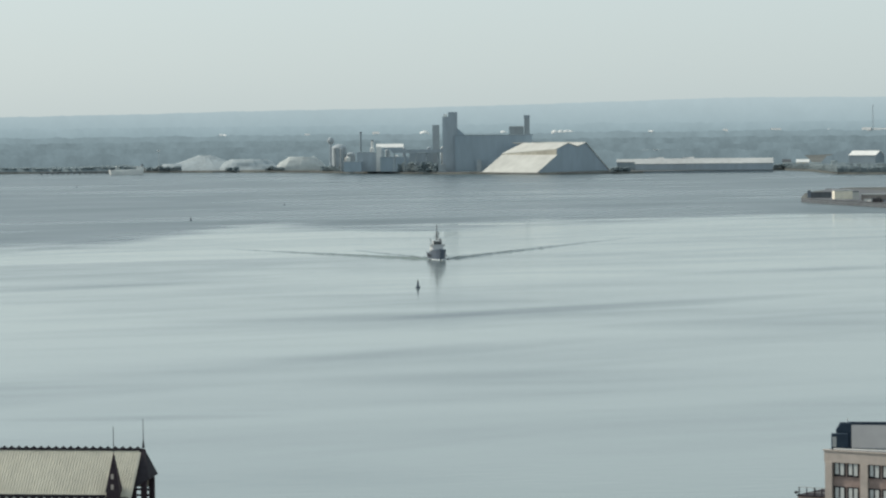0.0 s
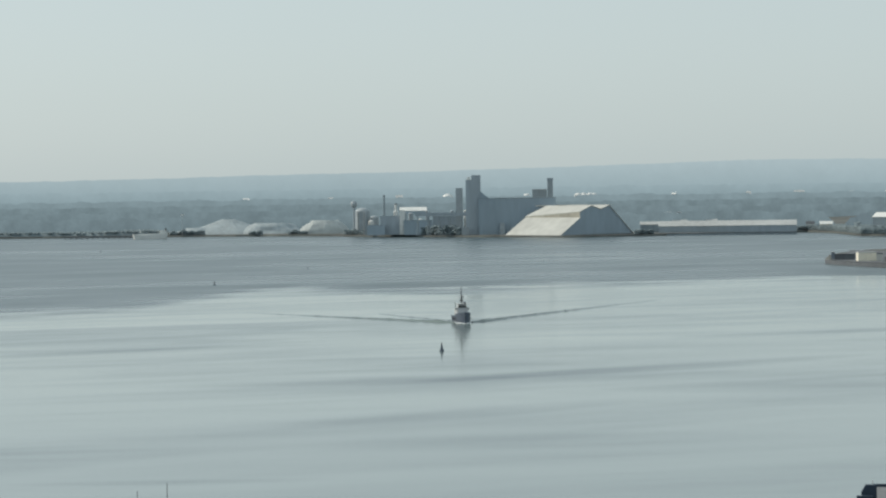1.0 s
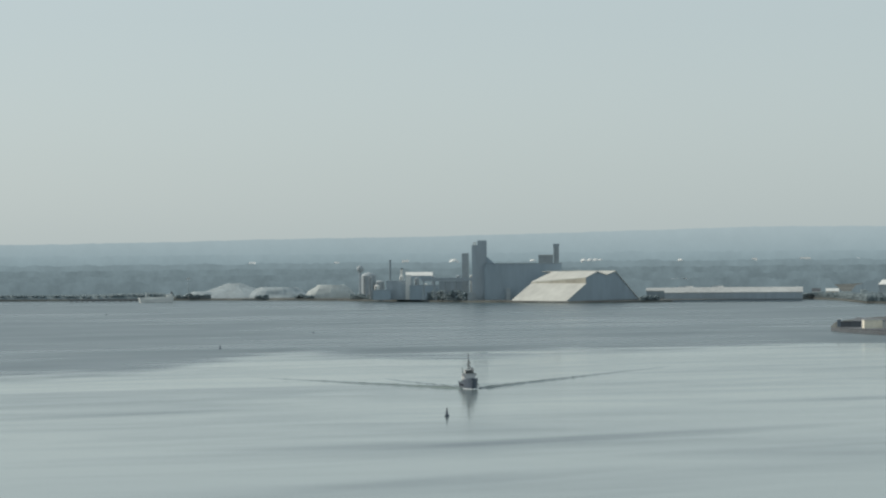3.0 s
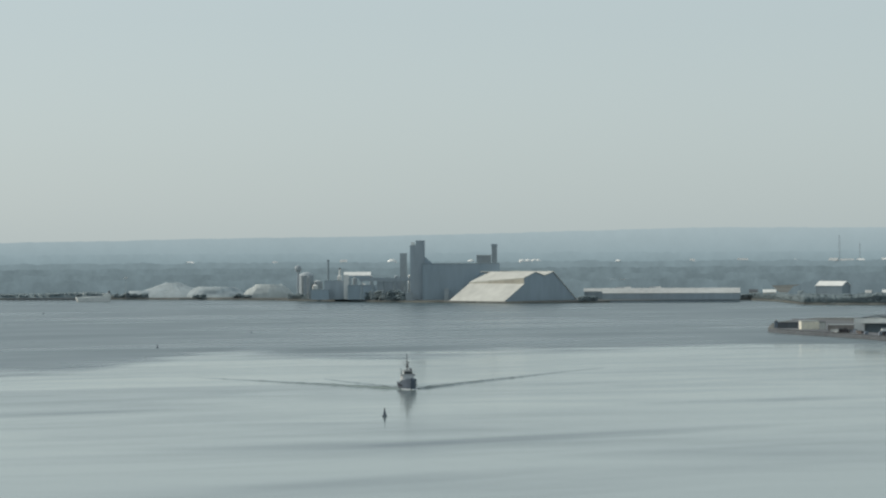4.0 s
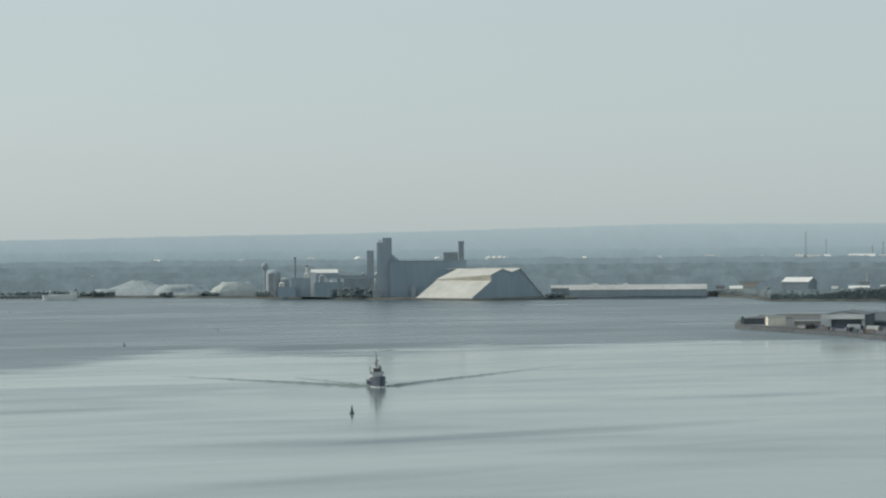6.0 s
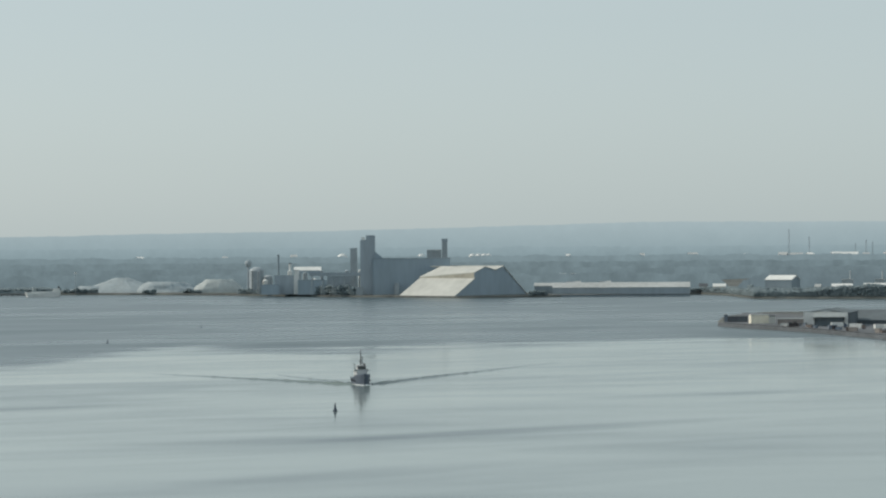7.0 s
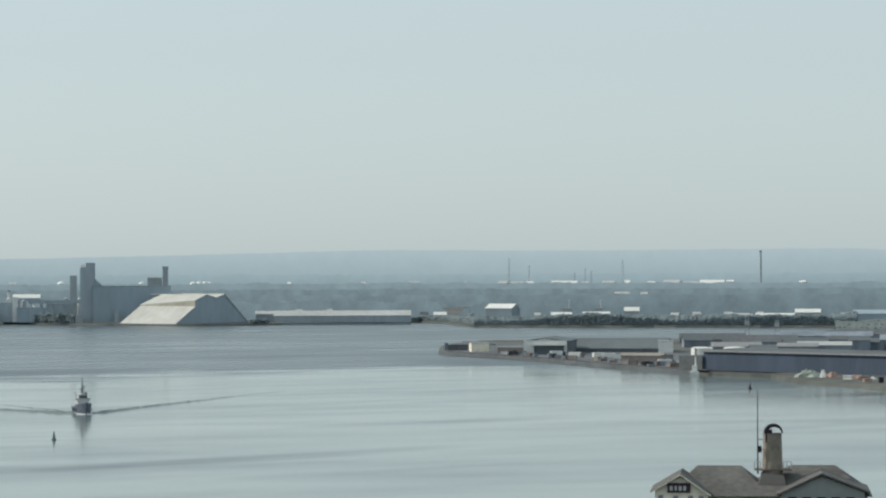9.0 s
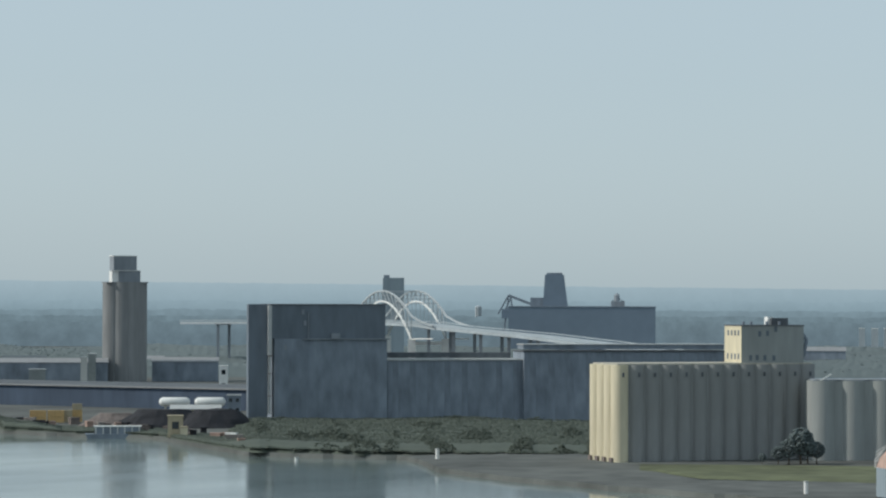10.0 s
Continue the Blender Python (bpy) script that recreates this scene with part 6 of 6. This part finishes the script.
def gabled_mill():
    """The big gabled building with a round brick vent on its roof."""
    D = 420.0
    t = thing("gabled_mill", 11.78, D, "weathered gabled mill with grey shingles and a round vent", "building", z=4.0)
    m = D * radians(1)
    X = lambda az: (az - 11.78) * m
    Z = lambda h: h - 4.0
    eave = Z(29.4)
    # main hipped roof
    x0, x1, xm = X(9.85), X(13.85), X(11.70)
    part("wall", Shape().box((x0 + x1) / 2, 10, 0, x1 - x0 - 0.8, 17, eave - 1.0), M["siding"], t)
    xv = X(11.62)
    for xl, xr, ra, rb, top in ((x0 + 1.5, xv + 2.6, X(10.58), X(11.42), Z(32.05)), (xv - 2.6, x1 + 0.3, X(12.40), X(13.22), Z(32.15))):
        low = eave - 1.0
        part("main_roof", Shape().add([(xl, 0.6, low), (xr, 0.6, low), (xr, 19, low), (xl, 19, low), (ra, 10, top), (rb, 10, top)],
                                      [(0, 1, 5, 4), (2, 3, 4, 5), (3, 0, 4), (1, 2, 5), (3, 2, 1, 0)]), M["shingle"], t)
    part("link_roof", Shape().box(xv, 10.5, low, 4.4, 14, 0.5), M["shingle"], t)
    # left wing, cream gable to the front
    xa = X(10.29)
    a0, a1 = X(9.74), X(10.86)
    part("gable_wall", Shape().slab([(a0 + 0.5, 0), (a1 - 0.4, 0), (a1 - 0.4, Z(28.75)), (xa, Z(31.2)), (a0 + 0.5, Z(29.2))], -1.2, 9), M["cream_siding"], t, "cream boarded gable")
    part("wing_roof", Shape().slab([(a0 - 0.1, Z(29.0)), (xa, Z(31.4)), (xa, Z(31.65)), (a0 - 0.1, Z(29.25))], -1.9, 10), M["shingle"], t)
    part("wing_roof", Shape().slab([(xa, Z(31.4)), (a1 + 0.1, Z(28.5)), (a1 + 0.1, Z(28.75)), (xa, Z(31.65))], -1.9, 10), M["shingle"], t)
    part("bargeboard", Shape().beam((a0, -1.95, Z(29.1)), (xa, -1.95, Z(31.5)), 0.13).beam((xa, -1.95, Z(31.5)), (a1, -1.95, Z(28.6)), 0.13), M["cream_siding"], t)
    # right wing, grey gable to the front
    b0, bx, b1 = X(12.12), X(12.93), X(13.78)
    part("gable_wall", Shape().slab([(b0 + 0.4, 0), (b1 - 0.4, 0), (b1 - 0.4, Z(29.2)), (bx, Z(31.4)), (b0 + 0.4, Z(28.9))], -2.2, 9), M["siding"], t, "grey-green boarded gable")
    part("wing_roof", Shape().slab([(b0 - 0.2, Z(28.7)), (bx, Z(31.6)), (bx, Z(31.85)), (b0 - 0.2, Z(28.95))], -2.9, 10), M["shingle"], t)
    part("wing_roof", Shape().slab([(bx, Z(31.6)), (b1 + 0.4, Z(29.1)), (b1 + 0.4, Z(29.35)), (bx, Z(31.85))], -2.9, 10), M["shingle"], t)
    part("low_annex", Shape().box(X(11.75), -0.9, 0, 5.0, 3, Z(27.9)), M["cream_siding"], t)
    for k in range(5):
        w = part("window", Shape().box(X(12.38) + k * 1.98, -2.28, Z(27.2), 1.15, 0.16, 1.35), M["glass"], t)
        part("sill", Shape().box(X(12.38) + k * 1.98, -2.36, Z(27.05), 1.35, 0.2, 0.13), M["cream_siding"], w)
    for az, z in ((9.92, 27.9), (10.2, 27.8), (10.48, 27.8), (10.68, 27.8)):
        w = part("window", Shape().box(X(az), -1.28, Z(z) + 0.15, 0.62, 0.16, 0.6), M["slate"], t)
        part("sill", Shape().box(X(az), -1.36, Z(z) - 0.12, 1.1, 0.2, 0.12), M["cream_siding"], w)
    part("porch_roof", Shape().box((a0 + a1) / 2 - 0.7, -1.9, Z(26.85), a1 - a0 + 1.2, 1.6, 0.22), M["shingle"], t)
    # near-black panel on the wall: the porch's deep shade as colour
    part("porch_shade", Shape().box((a0 + a1) / 2 + 0.4, -1.25, 0, a1 - a0 - 2.0, 0.2, Z(26.8)), M["iron"], t, "dark panel standing for the shade inside the porch")
    for k in range(4):
        part("porch_post", Shape().box(a0 + 0.8 + k * 2.4, -2.4, 0, 0.3, 0.3, Z(26.85)), M["cream_siding"], t)
    # sign board with unreadable lettering
    sb = part("sign_board", Shape().box(X(10.26), -1.42, Z(29.0), 3.15, 0.18, 1.35), M["maroon"], t, "dark sign board with worn letters")
    for k, (w, h) in enumerate(((0.42, 0.62), (0.30, 0.62), (0.42, 0.62), (0.36, 0.62))):
        part("letter_bar", Shape().box(X(10.26) - 1.05 + k * 0.62, -1.54, Z(29.3), w, 0.04, h), M["pale_roof"], sb)
    # the round vent with its curved hood
    cx, cy = X(12.02), 6.0
    part("vent_shaft", Shape().tube(cx, cy, Z(29.6), 1.50, 7.1, 24, 1.28), M["stack_brick"], t)
    part("vent_band", Shape().tube(cx, cy, Z(36.6), 1.31, 0.25, 24), M["rust"], t)
    hood = Shape()
    n = 9
    for k in range(n):
        a0_, a1_ = math.pi * k / n, math.pi * (k + 1) / n
        p0, p1 = (cx + 0.30 - 0.95 * math.cos(a0_), Z(36.9) + 0.85 * math.sin(a0_)), (cx + 0.30 - 0.95 * math.cos(a1_), Z(36.9) + 0.85 * math.sin(a1_))
        hood.add([(p0[0], cy - 0.95, p0[1]), (p1[0], cy - 0.95, p1[1]), (p1[0], cy + 0.95, p1[1]), (p0[0], cy + 0.95, p0[1]),
                  (cx + 0.30 + (p0[0] - cx - 0.42) * 1.42, cy - 0.95, Z(36.9) + (p0[1] - Z(36.9)) * 1.5), (cx + 0.30 + (p1[0] - cx - 0.42) * 1.42, cy - 0.95, Z(36.9) + (p1[1] - Z(36.9)) * 1.5),
                  (cx + 0.30 + (p1[0] - cx - 0.42) * 1.42, cy + 0.95, Z(36.9) + (p1[1] - Z(36.9)) * 1.5), (cx + 0.30 + (p0[0] - cx - 0.42) * 1.42, cy + 0.95, Z(36.9) + (p0[1] - Z(36.9)) * 1.5)],
                 [(0, 1, 2, 3), (4, 7, 6, 5), (0, 4, 5, 1), (3, 2, 6, 7), (0, 3, 7, 4), (1, 5, 6, 2)])
    part("vent_hood", hood, M["iron"], t, "dark curved hood")
    part("vent_neck", Shape().box(cx - 0.5, cy, Z(35.6), 0.95, 2.1, 1.7), M["iron"], t)
    part("platform", Shape().box(cx + 0.1, cy, Z(31.7), 5.2, 3.2, 0.18), M["rust"], t)
    part("curb", Shape().slab([(cx - 2.1, Z(28.8)), (cx + 2.0, Z(28.8)), (cx + 1.6, Z(31.0)), (cx - 1.6, Z(31.3))], cy - 2.0, cy + 1.6), M["dusty_wall"], t, "sloping brick curb")
    for x in (-2.5, -1.7, 1.5, 2.0, 2.6):
        part("rail_post", Shape().box(cx + x, cy - 1.5, Z(31.8), 0.12, 0.12, 1.15), M["pale_roof"], t)
    part("rail", Shape().box(cx - 2.1, cy - 1.5, Z(32.9), 0.9, 0.07, 0.07).box(cx + 2.05, cy - 1.5, Z(32.9), 1.2, 0.07, 0.07).box(cx + 2.05, cy - 1.5, Z(32.3), 1.2, 0.06, 0.06), M["pale_roof"], t)
    px = X(11.74)
    part("flagpole", Shape().tube(px, cy - 1.0, Z(31.2), 0.11, 11.8, 8, 0.05), M["iron"], t)
    part("pole_bracket", Shape().beam((px, cy - 1, Z(34.6)), (cx - 1, cy, Z(34.6)), 0.06).beam((px, cy - 1, Z(36.0)), (cx - 1, cy, Z(36.0)), 0.06).box(px + 0.3, cy - 1, Z(34.2), 0.5, 0.3, 0.9), M["iron"], t)


gabled_mill()


# ---- buoys, the boat and its wake ----
def buoy(az, d, tall, label, material):
    t = thing("harbour_buoy", az, d, label, "buoy")
    k = tall / 4.2
    part("float", Shape().spin([(0.05, -0.6 * k), (1.1 * k, -0.5 * k), (1.15 * k, 0.5 * k), (0.9 * k, 0.75 * k), (0.05, 0.8 * k)], 14), material, t)
    part("cage", Shape().tube(0, 0, 0.7 * k, 0.75 * k, 2.2 * k, 8, 0.35 * k), material, t)
    part("lantern", Shape().tube(0, 0, 2.9 * k, 0.3 * k, 0.9 * k, 8, 0.22 * k), M["iron"], t)
    part("topmark", Shape().tube(0, 0, 3.8 * k, 0.12 * k, 0.5 * k, 6), M["iron"], t)


buoy(-1.535, 1078, 3.1, "dark green pillar buoy floating in the fairway", M["black"])
buoy(-5.82, 1835, 2.6, "small dark channel buoy far out", M["black"])
buoy(-4.05, 2150, 2.0, "small dark channel buoy far out", M["black"])
buoy(-7.95, 2820, 2.4, "small dark channel buoy near the far shore", M["black"])
buoy(11.60, 1500, 3.4, "dark post buoy off the spit", M["iron"])


def make_boat():
    """A stout workboat, bow towards -y."""
    t = new("workboat")
    tagged(t, "dark-hulled workboat with a white wheelhouse under way", "boat")
    beam = 3.2
    s = Shape()
    outline = []
    for q in np.linspace(0, 1, 15):
        y = -7.0 + 27.0 * q
        half = beam * min(1.0, (q * 4.2) ** 0.55) * (1 - 0.12 * max(0, q - 0.7) / 0.3)
        sheer = 4.6 - 2.3 * min(1, q * 1.8)
        outline.append((y, max(half, 0.08), sheer))
    levels = ((-0.8, 0.84), (0.2, 0.92), (0.55, 0.97), (1.0, 1.0))
    n = len(outline)
    for sg in (-1, 1):
        for lv, k in levels:
            for y, half, sheer in outline:
                z = lv if lv < 0 else sheer * lv
                s.v.append((sg * half * k, y + (0.9 * (1 - k) * 2 if y < 0 else 0), z))
    for w in range(2):
        o = w * 4 * n
        for j in range(3):
            s.f += [(o + j * n + i, o + j * n + i + 1, o + (j + 1) * n + i + 1, o + (j + 1) * n + i) for i in range(n - 1)]
    a, b = 3 * n, 7 * n
    s.f += [(a + i, a + i + 1, b + i + 1, b + i) for i in range(n - 1)]
    s.f += [(n - 1, 2 * n - 1, 6 * n - 1, 5 * n - 1), (2 * n - 1, 3 * n - 1, 7 * n - 1, 6 * n - 1), (3 * n - 1, 4 * n - 1, 8 * n - 1, 7 * n - 1)]
    part("hull", s, M["black"], t)
    rail = Shape()
    for (y0, h0, z0), (y1, h1, z1) in zip(outline, outline[1:]):
        for sg in (-1, 1):
            rail.beam((sg * h0, y0, z0 + 0.25), (sg * h1, y1, z1 + 0.25), 0.22)
    part("bulwark", rail, M["slate"], t)
    part("deckhouse", Shape().slab_x([(1, 2.4), (12, 2.0), (12, 4.9), (2.0, 5.4)], -2.3, 2.3), M["boat_white"], t, "white deckhouse")
    wh = part("wheelhouse", Shape().slab_x([(2.2, 5.3), (7, 5.1), (7, 7.7), (2.7, 7.7)], -1.8, 1.8), M["boat_white"], t, "white wheelhouse")
    for k in range(4):
        part("window", Shape().box(-1.28 + k * 0.85, 2.32, 6.35, 0.66, 0.12, 0.9), M["glass"], wh)
    part("wheelhouse_roof", Shape().box(0, 4.6, 7.7, 4.0, 5.4, 0.22), M["boat_white"], t)
    for sg in (-1, 1):
        part("bridge_wing", Shape().box(2.4 * sg, 4, 5.4, 1.4, 1.6, 0.9), M["boat_white"], t)
    part("funnel", Shape().tube(1.5, 9.0, 4.9, 0.7, 3.6, 12, 0.6), M["black"], t)
    part("mast", Shape().tube(0, 6.2, 7.9, 0.28, 7.0, 8, 0.12), M["iron"], t)
    part("yard", Shape().box(0, 6.2, 10.2, 2.2, 0.14, 0.14).box(0, 6.2, 9.2, 1.4, 0.5, 0.35).box(0.0, 6.2, 11.3, 0.9, 0.12, 0.12), M["iron"], t)
    part("signal_mast", Shape().beam((1.1, 8.2, 5.0), (0.9, 8.2, 11.4), 0.16).beam((1.9, 8.2, 5.0), (0.9, 8.2, 9.6), 0.12).box(0.9, 8.2, 10.6, 0.9, 0.3, 0.5), M["boat_white"], t, "white signal mast with a stay")
    part("radar", Shape().box(0, 5.6, 9.0, 1.6, 0.25, 0.25), M["boat_white"], t)
    part("searchlight", Shape().tube(1.3, 3.0, 7.9, 0.3, 0.6, 10), M["iron"], t)
    part("life_raft", Shape().tube(-1.9, 9.5, 4.9, 0.5, 1.0, 10), M["boat_white"], t)
    part("davit", Shape().beam((-2.2, 8, 4.6), (-2.4, 8, 8.2), 0.14).beam((-2.4, 8, 8.2), (-3.0, 7, 8.6), 0.12).beam((2.5, 12, 2), (2.5, 12, 8.5), 0.16), M["iron"], t)
    for sg in (-1, 1):
        for y in (0, 5, 10):
            part("tyre_fender", Shape().slab_x([(y + 0.5 * math.cos(a * 0.7854), 1.6 + 0.5 * math.sin(a * 0.7854)) for a in range(8)], sg * 3.25, sg * 3.5), M["iron"], t)
    part("anchor", Shape().box(1.1, -4.6, 2.4, 0.5, 0.3, 0.9), M["rust"], t)
    foam = Shape()
    rnd = random.Random(3)
    for sg in (-1, 1):
        for k in range(20):
            y = -7.2 + k * 0.55
            x = sg * min(3.7, 0.4 + 3.3 * min(1, max(0, (y + 7) / 8.5)) ** 0.62) * 1.0
            foam.spin([(rnd.uniform(0.3, 0.5), 0.0), (0.2, rnd.uniform(0.15, 0.28)), (0.02, 0.3)], 7, x + rnd.uniform(-0.2, 0.3) * sg, y)
    part("bow_foam", foam, M["foam"], t, "white bow foam")
    return t


def crest_strip(length, seed, height, width, start):
    """A row of low uneven wave crests along y."""
    s = Shape()
    n = int(length / 3)
    rows = 7
    for i in range(n + 1):
        y = start + length * i / n
        fade = math.sin(min(1.0, (i + 1) / 4) * math.pi / 2) * (1 - i / n) ** 0.8
        w = width * (0.6 + 1.6 * i / n) * (1 + 0.25 * noise.noise((y * 0.08, seed, 1)))
        h = height * fade * (1 + 0.9 * noise.noise((y * 0.16, seed, 0)))
        mid = 1.2 * noise.noise((y * 0.02, seed, 4))
        for j in range(rows):
            u = j / (rows - 1) * 2 - 1
            s.v.append((mid + u * w, y, -0.03 + h * (math.cos(u * math.pi) * 0.5 + 0.5) + 0.3 * h * math.cos(u * 9) * (1 - u * u)))
    s.f = [(i * rows + j, i * rows + j + 1, (i + 1) * rows + j + 1, (i + 1) * rows + j) for i in range(n) for j in range(rows - 1)]
    return s


def make_wake():
    t = new("boat_wake")
    tagged(t, "dark V-shaped bow waves trailing the workboat", "wake", kind="stuff")
    for sg, turn, long in ((-1, 30, 170), (1, -30, 250)):
        for k, (x, h, w) in enumerate(((0, 0.62, 1.2), (5, 0.3, 1.0), (11, 0.2, 1.0))):
            ob = part("bow_wave", crest_strip(long * (1 - 0.25 * k), 3 * k + sg, h, w, 4), M["wake"], t, smooth=True)
            ob.matrix_basis = pose(sg * 1.5, -5 + 6 * k, 0, 0, 0, turn)
    ob = part("bow_wave", crest_strip(105, 17, 0.5, 1.5, 4), M["wake"], t, smooth=True)
    ob.matrix_basis = pose(-2.5, 2, 0, 0, 0, 13)
    return t


boat, wake = make_boat(), make_wake()


def motions():
    """The boat comes slowly on, its wake with it."""
    a, b = polar(-1.140, 1296), polar(-0.958, 1270)
    heading = 8.0
    rows = []
    for k in range(6):
        s = k / 5
        p = a.lerp(b, s)
        rows.append((10.0 * s, p))
    walk(boat, [(t, pose(p.x, p.y, 0.05 * math.sin(t * 1.1), 0.2 * math.sin(t), 0.6 * math.sin(t * 0.8 + 1), heading)) for t, p in rows])
    walk(wake, [(t, pose(p.x, p.y, 0, 0, 0, heading)) for t, p in rows])


motions()
